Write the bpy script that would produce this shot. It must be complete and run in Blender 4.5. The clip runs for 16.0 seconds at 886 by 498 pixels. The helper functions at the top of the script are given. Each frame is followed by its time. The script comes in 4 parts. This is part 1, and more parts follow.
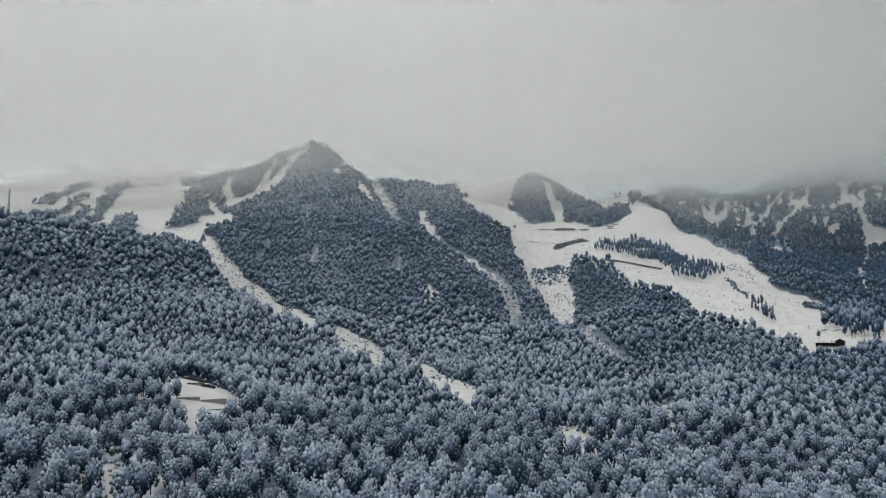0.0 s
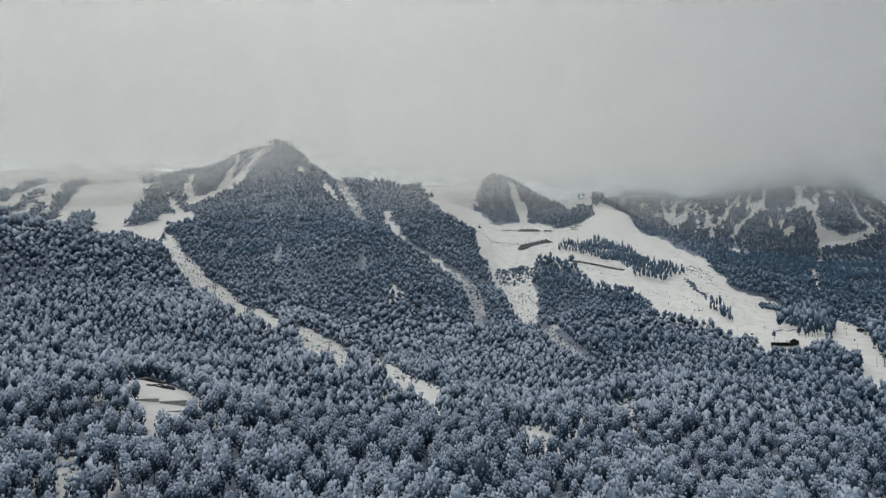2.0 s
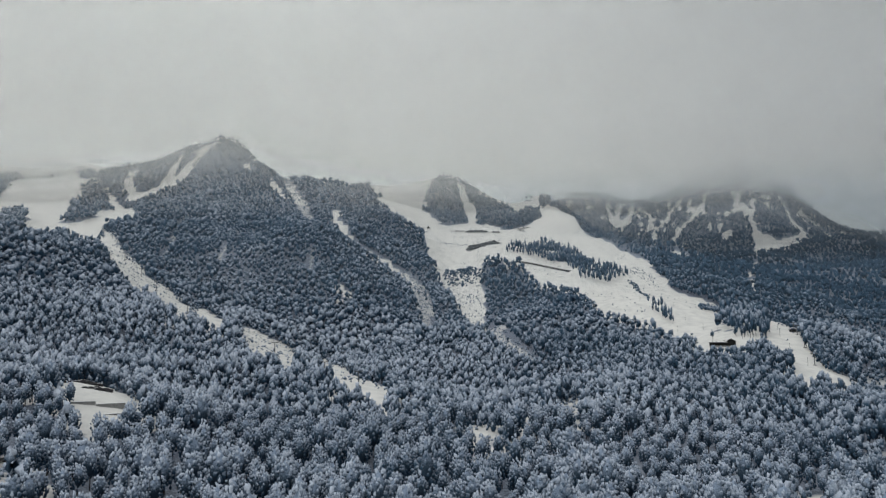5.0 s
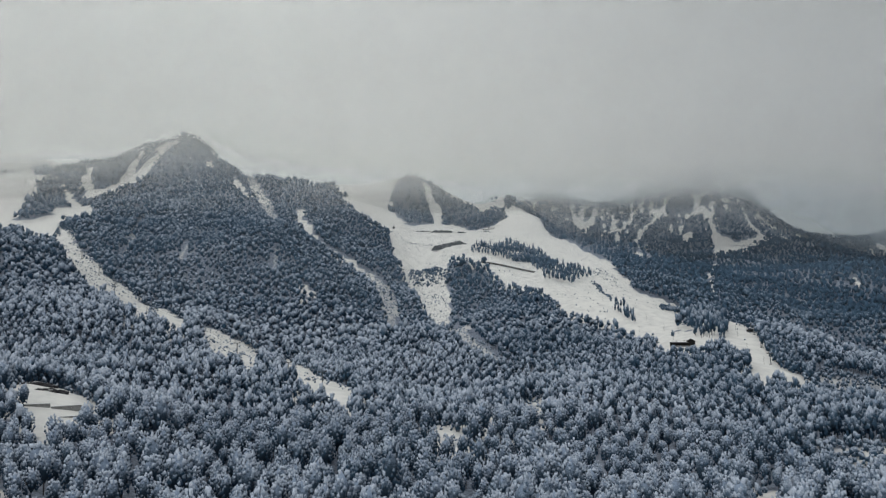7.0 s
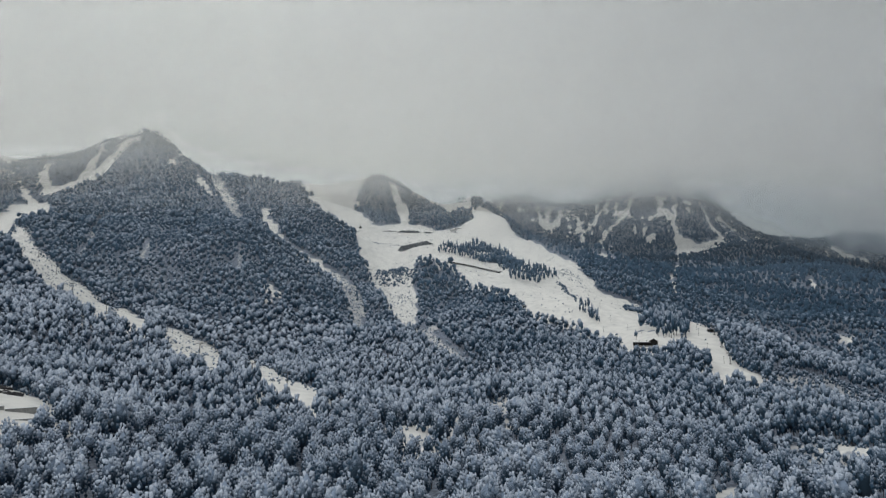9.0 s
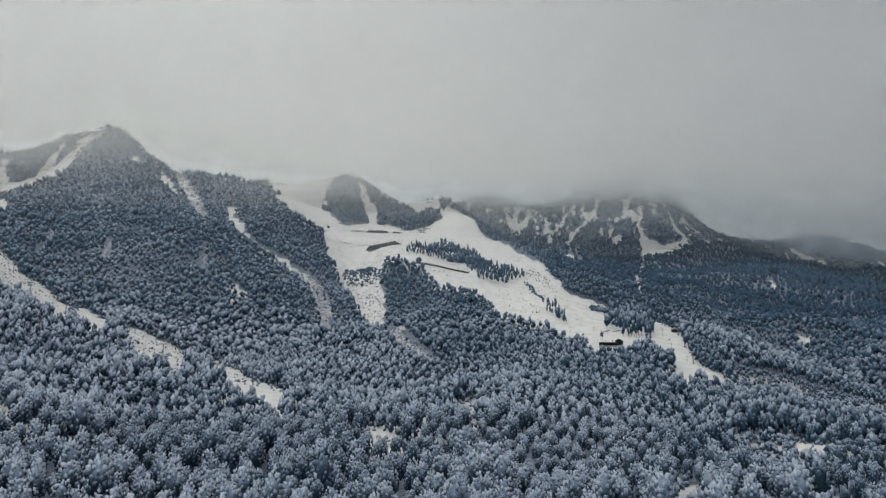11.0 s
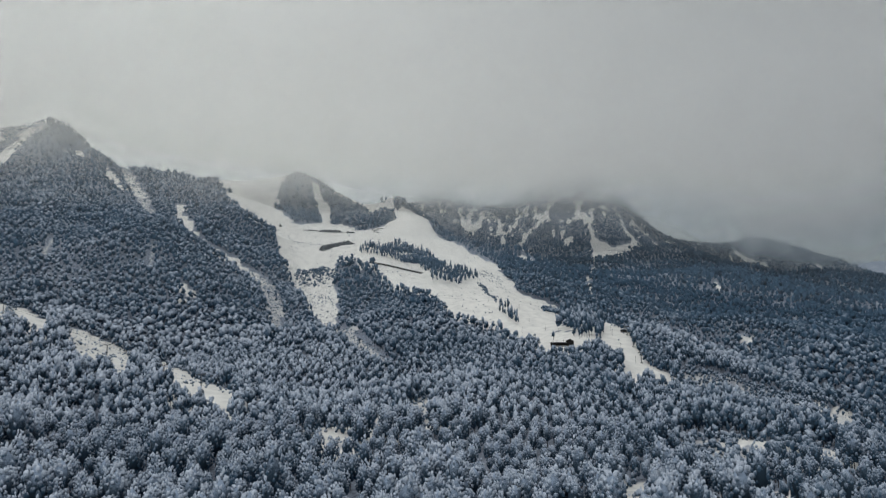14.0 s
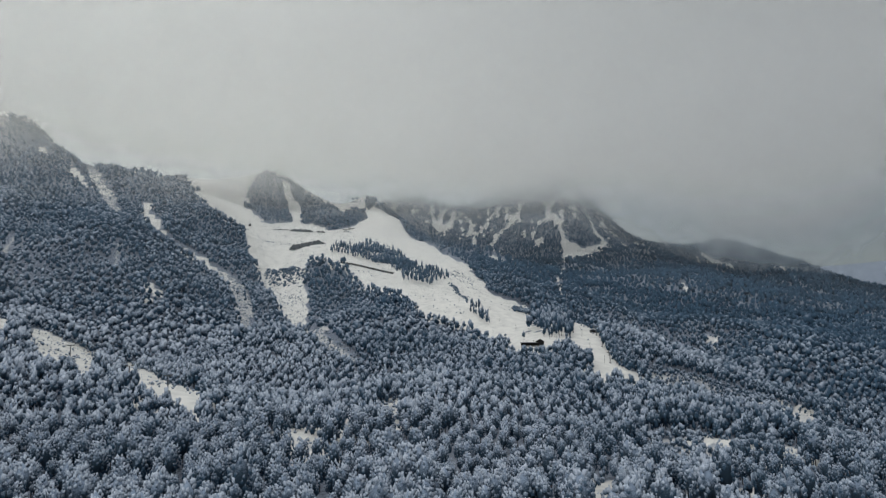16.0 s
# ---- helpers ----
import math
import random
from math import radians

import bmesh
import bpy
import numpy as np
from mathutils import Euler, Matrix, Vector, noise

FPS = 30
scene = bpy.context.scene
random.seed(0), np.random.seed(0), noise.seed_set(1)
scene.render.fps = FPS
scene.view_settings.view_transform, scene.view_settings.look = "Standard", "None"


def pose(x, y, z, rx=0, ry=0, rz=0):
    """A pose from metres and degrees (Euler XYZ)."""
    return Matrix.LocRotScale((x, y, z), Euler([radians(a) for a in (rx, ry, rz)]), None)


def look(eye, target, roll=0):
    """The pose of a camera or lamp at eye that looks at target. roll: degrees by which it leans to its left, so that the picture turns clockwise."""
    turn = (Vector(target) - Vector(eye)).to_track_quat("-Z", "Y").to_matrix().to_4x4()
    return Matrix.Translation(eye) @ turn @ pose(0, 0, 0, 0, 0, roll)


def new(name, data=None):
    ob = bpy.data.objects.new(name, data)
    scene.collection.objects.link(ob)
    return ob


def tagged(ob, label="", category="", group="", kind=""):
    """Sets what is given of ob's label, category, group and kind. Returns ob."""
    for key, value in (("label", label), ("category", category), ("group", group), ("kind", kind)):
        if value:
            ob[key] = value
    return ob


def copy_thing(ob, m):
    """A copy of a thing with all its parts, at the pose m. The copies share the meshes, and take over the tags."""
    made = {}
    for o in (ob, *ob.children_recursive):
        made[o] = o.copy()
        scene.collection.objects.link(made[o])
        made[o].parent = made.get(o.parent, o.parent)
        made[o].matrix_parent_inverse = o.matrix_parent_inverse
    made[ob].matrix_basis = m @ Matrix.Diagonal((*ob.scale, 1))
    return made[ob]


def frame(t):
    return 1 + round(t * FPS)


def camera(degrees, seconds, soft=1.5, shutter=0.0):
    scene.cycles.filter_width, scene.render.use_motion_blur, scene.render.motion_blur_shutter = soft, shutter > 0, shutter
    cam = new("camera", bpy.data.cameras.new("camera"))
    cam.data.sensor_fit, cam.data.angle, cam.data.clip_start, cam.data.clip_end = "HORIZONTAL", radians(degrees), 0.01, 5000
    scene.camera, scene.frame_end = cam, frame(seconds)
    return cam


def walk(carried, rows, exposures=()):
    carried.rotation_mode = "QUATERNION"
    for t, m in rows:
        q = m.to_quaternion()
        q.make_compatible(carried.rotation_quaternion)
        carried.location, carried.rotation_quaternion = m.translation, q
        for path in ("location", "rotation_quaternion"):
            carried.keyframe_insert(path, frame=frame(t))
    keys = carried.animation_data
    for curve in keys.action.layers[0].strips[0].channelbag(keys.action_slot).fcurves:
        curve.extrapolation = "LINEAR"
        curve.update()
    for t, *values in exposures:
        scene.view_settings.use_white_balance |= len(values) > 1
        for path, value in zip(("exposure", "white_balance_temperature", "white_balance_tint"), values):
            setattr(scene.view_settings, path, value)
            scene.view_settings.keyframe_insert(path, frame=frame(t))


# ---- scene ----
EYE = 100.0
cam = camera(65.28, 16.0, soft=1.35)
# Seconds and heading: the camera hangs in one place and turns to its right.
HEADING = [(0.0, 0.0), (0.5, -0.73), (1.0, -1.465), (1.5, -2.195), (2.0, -2.915), (2.5, -3.635), (3.0, -4.35),
           (3.5, -5.065), (4.0, -5.775), (5.25, -7.58), (6.5, -9.365), (7.0, -10.08), (7.5, -10.795), (8.0, -11.495), (8.5, -12.18),
           (9.0, -12.85), (10.25, -14.52), (11.5, -16.14), (12.0, -16.785), (12.5, -17.435), (13.0, -18.075), (13.5, -18.71),
           (14.0, -19.335), (14.5, -19.94), (15.0, -20.54), (15.5, -21.13), (16.0, -21.725)]
walk(cam, [(t, pose(0, 0, EYE, 0, 0, yaw) @ pose(0, 0, 0, 96.415, 0, 0) @ pose(0, 0, 0, 0, 0, -0.37)) for t, yaw in HEADING],
     exposures=[(0.0, -0.1), (16.0, -0.1)])

# ---- sky and sun: a closed cover of cloud, brighter overhead and towards the hidden sun ----
SUN_AZ, SUN_EL = 240.0, 42.0
world = bpy.data.worlds.new("overcast_sky")
scene.world = world
world.use_nodes = True
wt = world.node_tree
wt.nodes.clear()


def wnode(kind, **values):
    n = wt.nodes.new(kind)
    for key, value in values.items():
        n.inputs[key].default_value = value
    return n


geo = wnode("ShaderNodeTexCoord")
sep = wnode("ShaderNodeSeparateXYZ")
wt.links.new(geo.outputs["Generated"], sep.inputs[0])
rise = wt.nodes.new("ShaderNodeValToRGB")
rise.color_ramp.elements[0].position, rise.color_ramp.elements[0].color = 0.0, (0.42, 0.45, 0.44, 1)
rise.color_ramp.elements[1].position, rise.color_ramp.elements[1].color = 1.0, (1.12, 1.19, 1.22, 1)
e = rise.color_ramp.elements.new(0.22)
e.color = (0.50, 0.52, 0.505, 1)
e = rise.color_ramp.elements.new(0.45)
e.color = (0.60, 0.62, 0.605, 1)
rise.color_ramp.interpolation = "B_SPLINE"
wt.links.new(sep.outputs["Z"], rise.inputs[0])
toward = wt.nodes.new("ShaderNodeVectorMath")
toward.operation = "DOT_PRODUCT"
toward.inputs[1].default_value = (-0.86, -0.1, 0.0)
wt.links.new(geo.outputs["Generated"], toward.inputs[0])
side = wt.nodes.new("ShaderNodeMapRange")
side.interpolation_type = "SMOOTHSTEP"
side.inputs["From Min"].default_value, side.inputs["From Max"].default_value = -1.0, 0.35
side.inputs["To Min"].default_value, side.inputs["To Max"].default_value = 0.26, 1.2
wt.links.new(toward.outputs["Value"], side.inputs["Value"])
drift = wnode("ShaderNodeTexNoise", Scale=2.2, Detail=4.0, Roughness=0.5)
stretch = wnode("ShaderNodeMapping")
stretch.inputs["Scale"].default_value = (1.0, 1.0, 2.6)
wt.links.new(geo.outputs["Generated"], stretch.inputs[0])
wt.links.new(stretch.outputs[0], drift.inputs["Vector"])
soft = wt.nodes.new("ShaderNodeMapRange")
soft.inputs["From Min"].default_value, soft.inputs["From Max"].default_value = 0.3, 0.7
soft.inputs["To Min"].default_value, soft.inputs["To Max"].default_value = 0.95, 1.05
wt.links.new(drift.outputs[0], soft.inputs["Value"])
amount = wt.nodes.new("ShaderNodeMath")
amount.operation = "MULTIPLY"
wt.links.new(side.outputs[0], amount.inputs[0])
wt.links.new(soft.outputs[0], amount.inputs[1])
clear = wt.nodes.new("ShaderNodeTexSky")
clear.sky_type, clear.sun_disc = "NISHITA", False
clear.sun_elevation, clear.sun_rotation = radians(SUN_EL), radians(SUN_AZ)
veil = wnode("ShaderNodeBackground")
wt.links.new(rise.outputs[0], veil.inputs[0])
wt.links.new(amount.outputs[0], veil.inputs[1])
blue = wnode("ShaderNodeBackground", Strength=0.012)
wt.links.new(clear.outputs[0], blue.inputs[0])
both = wt.nodes.new("ShaderNodeAddShader")
wt.links.new(veil.outputs[0], both.inputs[0])
wt.links.new(blue.outputs[0], both.inputs[1])
wout = wt.nodes.new("ShaderNodeOutputWorld")
wt.links.new(both.outputs[0], wout.inputs[0])

sun = new("sun", bpy.data.lights.new("sun", "SUN"))
sun.data.energy, sun.data.angle, sun.data.color = 0.5, radians(40), (1.0, 0.97, 0.93)
sun.matrix_world = look((-520, -300, 540), (0, 0, 0))


# ---- materials ----
def material(name):
    """An empty node material: its nodes, links and surface input."""
    m = bpy.data.materials.new(name)
    m.use_nodes = True
    t = m.node_tree
    t.nodes.clear()
    out = t.nodes.new("ShaderNodeOutputMaterial")
    return m, t, out


def node(t, kind, **values):
    n = t.nodes.new(kind)
    for key, value in values.items():
        n.inputs[key].default_value = value
    return n


def noise_tex(t, scale, detail=3.0, rough=0.55, stretch=None):
    co = node(t, "ShaderNodeNewGeometry")
    n = node(t, "ShaderNodeTexNoise", Scale=scale, Detail=detail, Roughness=rough)
    if stretch:
        mp = node(t, "ShaderNodeMapping")
        mp.inputs["Scale"].default_value = stretch
        t.links.new(co.outputs["Position"], mp.inputs[0])
        t.links.new(mp.outputs[0], n.inputs["Vector"])
    else:
        t.links.new(co.outputs["Position"], n.inputs["Vector"])
    return n.outputs[0]


def ranged(t, value, a, b, c=0.0, d=1.0):
    n = node(t, "ShaderNodeMapRange")
    n.interpolation_type = "SMOOTHSTEP"
    for key, v in (("From Min", a), ("From Max", b), ("To Min", c), ("To Max", d)):
        n.inputs[key].default_value = v
    t.links.new(value, n.inputs["Value"])
    return n.outputs[0]


def maths(t, op, a, b):
    n = node(t, "ShaderNodeMath")
    n.operation = op
    for i, v in enumerate((a, b)):
        if isinstance(v, (int, float)):
            n.inputs[i].default_value = v
        else:
            t.links.new(v, n.inputs[i])
    return n.outputs[0]


def blend(t, fac, a, b):
    n = node(t, "ShaderNodeMix")
    n.data_type = "RGBA"
    if isinstance(fac, (int, float)):
        n.inputs[0].default_value = fac
    else:
        t.links.new(fac, n.inputs[0])
    for i, v in ((6, a), (7, b)):
        if isinstance(v, tuple):
            n.inputs[i].default_value = (*v, 1)
        else:
            t.links.new(v, n.inputs[i])
    return n.outputs[2]


def finish(t, out, colour, rough=0.9, bump=None, strength=0.3, distance=0.1, metal=0.0):
    p = node(t, "ShaderNodeBsdfPrincipled", Roughness=rough, Metallic=metal)
    p.inputs["Specular IOR Level"].default_value = 0.25
    if isinstance(colour, tuple):
        p.inputs["Base Color"].default_value = (*colour, 1)
    else:
        t.links.new(colour, p.inputs["Base Color"])
    if bump is not None:
        b = node(t, "ShaderNodeBump", Strength=strength, Distance=distance)
        t.links.new(bump, b.inputs["Height"])
        t.links.new(b.outputs[0], p.inputs["Normal"])
    t.links.new(p.outputs[0], out.inputs[0])


def ground_material():
    """Snow on the cleared ground, darker snow with brush, litter and rock under the trees, the woods' shade put into
    its colour.
    """
    m, t, out = material("snowy_ground")
    at = node(t, "ShaderNodeAttribute")
    at.attribute_name = "cleared"
    big, mid, fine = noise_tex(t, 0.012, 5), noise_tex(t, 0.09, 5, 0.65), noise_tex(t, 0.8, 4, 0.7)
    snow = blend(t, ranged(t, mid, 0.35, 0.7), (0.70, 0.69, 0.66), (0.57, 0.565, 0.55))
    snow = blend(t, ranged(t, maths(t, "ADD", mid, maths(t, "MULTIPLY", fine, 0.5)), 0.90, 1.02), snow, (0.30, 0.305, 0.32))
    # Floor of the woods: brush and litter, darkened and blued for the trees' shade.
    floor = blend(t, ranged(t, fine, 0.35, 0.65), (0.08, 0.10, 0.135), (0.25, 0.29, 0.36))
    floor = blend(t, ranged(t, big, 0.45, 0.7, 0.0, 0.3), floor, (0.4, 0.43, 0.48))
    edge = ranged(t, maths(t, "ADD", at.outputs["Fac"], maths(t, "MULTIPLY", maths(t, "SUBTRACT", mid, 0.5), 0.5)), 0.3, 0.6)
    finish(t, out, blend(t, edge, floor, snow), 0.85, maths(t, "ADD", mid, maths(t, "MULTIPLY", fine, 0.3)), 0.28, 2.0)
    return m


def frost_material(name, frost, twig, lo, hi, mottle=0.0):
    """Sprays of twigs under frost: whiter where they face the sky, with darker twigs showing.
    The shade on sides and undersides is put into the colour too.
    """
    m, t, out = material(name)
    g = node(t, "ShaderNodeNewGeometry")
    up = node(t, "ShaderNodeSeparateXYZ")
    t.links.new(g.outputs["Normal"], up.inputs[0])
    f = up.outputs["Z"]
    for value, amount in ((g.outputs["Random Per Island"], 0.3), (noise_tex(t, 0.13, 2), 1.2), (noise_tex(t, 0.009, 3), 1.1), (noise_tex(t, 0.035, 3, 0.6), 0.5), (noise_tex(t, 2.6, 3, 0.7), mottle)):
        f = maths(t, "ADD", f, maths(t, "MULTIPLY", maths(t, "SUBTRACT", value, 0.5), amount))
    # Dimmer light eastward is put into the frost colour; it darkens northward and upward.
    across = node(t, "ShaderNodeSeparateXYZ")
    t.links.new(g.outputs["Position"], across.inputs[0])
    f = maths(t, "SUBTRACT", f, ranged(t, across.outputs["X"], -150, 330, 0.0, 0.16))
    f = maths(t, "SUBTRACT", f, ranged(t, across.outputs["X"], 70, 240, 0.0, 0.16))
    f = maths(t, "SUBTRACT", f, ranged(t, across.outputs["X"], 450, 800, 0.0, 0.52))
    f = maths(t, "SUBTRACT", f, ranged(t, across.outputs["Y"], 600, 900, 0.0, 0.27))
    f = maths(t, "SUBTRACT", f, ranged(t, across.outputs["Z"], 85, 220, 0.0, 0.22))
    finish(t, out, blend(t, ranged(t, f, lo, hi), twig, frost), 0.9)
    return m


def plain_material(name, a, b, scale, rough=0.8, bump=0.2, distance=0.03, metal=0.0, stretch=None, snow=0.0):
    """Two tones in a grain at real size, with snow lying on what faces up."""
    m, t, out = material(name)
    n, big = noise_tex(t, scale, 4, 0.6, stretch), noise_tex(t, scale * 0.12, 3)
    c = blend(t, ranged(t, n, 0.3, 0.7), a, b)
    c = blend(t, ranged(t, big, 0.45, 0.75, 0.0, 0.4), c, tuple(0.55 * v for v in a))
    if snow:
        g = node(t, "ShaderNodeNewGeometry")
        up = node(t, "ShaderNodeSeparateXYZ")
        t.links.new(g.outputs["Normal"], up.inputs[0])
        lying = ranged(t, maths(t, "ADD", up.outputs["Z"], maths(t, "MULTIPLY", maths(t, "SUBTRACT", n, 0.5), 0.8)), 1.0 - snow, 1.1 - snow)
        c = blend(t, lying, c, (0.8, 0.81, 0.82))
    finish(t, out, c, rough, n, bump, distance, metal)
    return m


def cloud_material(low, high, thick, haze, lift, tone, top, least):
    """Thin cloud: lets light through, and scatters it white; denser with height, torn at its lower edge."""
    m, t, out = material("cloud_veil")
    g = node(t, "ShaderNodeNewGeometry")
    z = node(t, "ShaderNodeSeparateXYZ")
    t.links.new(g.outputs["Position"], z.inputs[0])
    wisps = noise_tex(t, 0.004, 4, 0.5, (1, 1, 1.4))
    fine = noise_tex(t, 0.014, 3, 0.55)
    sag = node(t, "ShaderNodeAttribute")
    sag.attribute_name = "sag"
    edge = maths(t, "ADD", z.outputs["Z"], maths(t, "MULTIPLY", maths(t, "SUBTRACT", wisps, 0.5), lift))
    edge = maths(t, "ADD", edge, sag.outputs["Fac"])
    edge = maths(t, "ADD", edge, maths(t, "MULTIPLY", maths(t, "SUBTRACT", fine, 0.5), lift * 0.5))
    dense = ranged(t, edge, low, high, 0.0, thick)
    # The valley haze thins towards the east.
    thinned = maths(t, "MULTIPLY", ranged(t, wisps, 0.25, 0.75, 0.7 * haze, 1.3 * haze), ranged(t, z.outputs["X"], 250, 650, 1.0, 0.3))
    dense = maths(t, "MAXIMUM", dense, thinned)
    fade = node(t, "ShaderNodeAttribute")
    fade.attribute_name = "fade"
    dense = maths(t, "MULTIPLY", maths(t, "MULTIPLY", dense, fade.outputs["Fac"]), ranged(t, z.outputs["Z"], *top, 1.0, least))
    # Droplets turn the light from overhead towards the eye, from before and from behind the sheet.
    above, below = node(t, "ShaderNodeCombineXYZ", Z=1.0), node(t, "ShaderNodeCombineXYZ", Z=-1.0)
    d, s = node(t, "ShaderNodeBsdfDiffuse"), node(t, "ShaderNodeBsdfTranslucent")
    # Greyer to the east: the dimmer light there is put into the cloud's colour.
    x = z.outputs["X"]
    colour = blend(t, ranged(t, x, -200, 1900), tone, tuple(0.64 * v for v in (tone[0], tone[1] * 1.03, tone[2] * 1.1)))
    # Bluish air light is put into the colour of the low edge.
    colour = blend(t, ranged(t, edge, low - 60, high), (0.62, 0.79, 0.95), colour)
    t.links.new(colour, d.inputs["Color"])
    t.links.new(colour, s.inputs["Color"])
    t.links.new(above.outputs[0], d.inputs["Normal"])
    t.links.new(below.outputs[0], s.inputs["Normal"])
    white = node(t, "ShaderNodeAddShader")
    t.links.new(d.outputs[0], white.inputs[0])
    t.links.new(s.outputs[0], white.inputs[1])
    clear = node(t, "ShaderNodeBsdfTransparent")
    mix = node(t, "ShaderNodeMixShader")
    t.links.new(dense, mix.inputs[0])
    t.links.new(clear.outputs[0], mix.inputs[1])
    t.links.new(white.outputs[0], mix.inputs[2])
    t.links.new(mix.outputs[0], out.inputs[0])
    return m


GROUND = ground_material()
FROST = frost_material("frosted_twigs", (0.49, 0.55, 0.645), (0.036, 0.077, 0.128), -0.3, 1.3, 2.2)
# Twigs of the crown's core, its inner shade put into the colour.
SHADED_TWIGS = frost_material("shaded_core_twigs", (0.26, 0.33, 0.435), (0.026, 0.049, 0.076), -0.1, 1.1, 2.0)
BARK = plain_material("dark_bark", (0.035, 0.034, 0.036), (0.075, 0.073, 0.076), 6.0, 0.9, 0.4, 0.05, snow=0.1)
TIMBER = plain_material("dark_timber", (0.005, 0.0045, 0.0045), (0.013, 0.012, 0.0115), 3.0, 0.75, stretch=(1, 1, 5))
SNOW = plain_material("lying_snow", (0.84, 0.84, 0.83), (0.78, 0.79, 0.80), 1.5, 0.85, 0.3, 0.1)
CONCRETE = plain_material("grey_concrete", (0.22, 0.22, 0.22), (0.32, 0.32, 0.31), 1.2, 0.85, 0.2, 0.03, snow=0.15)
ROCK = plain_material("dark_rock", (0.02, 0.02, 0.023), (0.055, 0.055, 0.06), 0.9, 0.85, 0.6, 0.2, snow=0.04)
EARTH = plain_material("dark_embankment", (0.045, 0.05, 0.055), (0.085, 0.09, 0.095), 0.35, 0.9, 0.6, 0.4, snow=0.06)
STEEL = plain_material("galvanised_steel", (0.20, 0.21, 0.22), (0.32, 0.33, 0.34), 4.0, 0.5, 0.1, 0.01, 0.7)
DARKSTEEL = plain_material("dark_painted_steel", (0.05, 0.055, 0.06), (0.09, 0.095, 0.1), 4.0, 0.5, 0.1, 0.01, 0.3)
GLASS = plain_material("window_glass", (0.012, 0.014, 0.017), (0.025, 0.028, 0.032), 0.5, 0.12, 0.0)


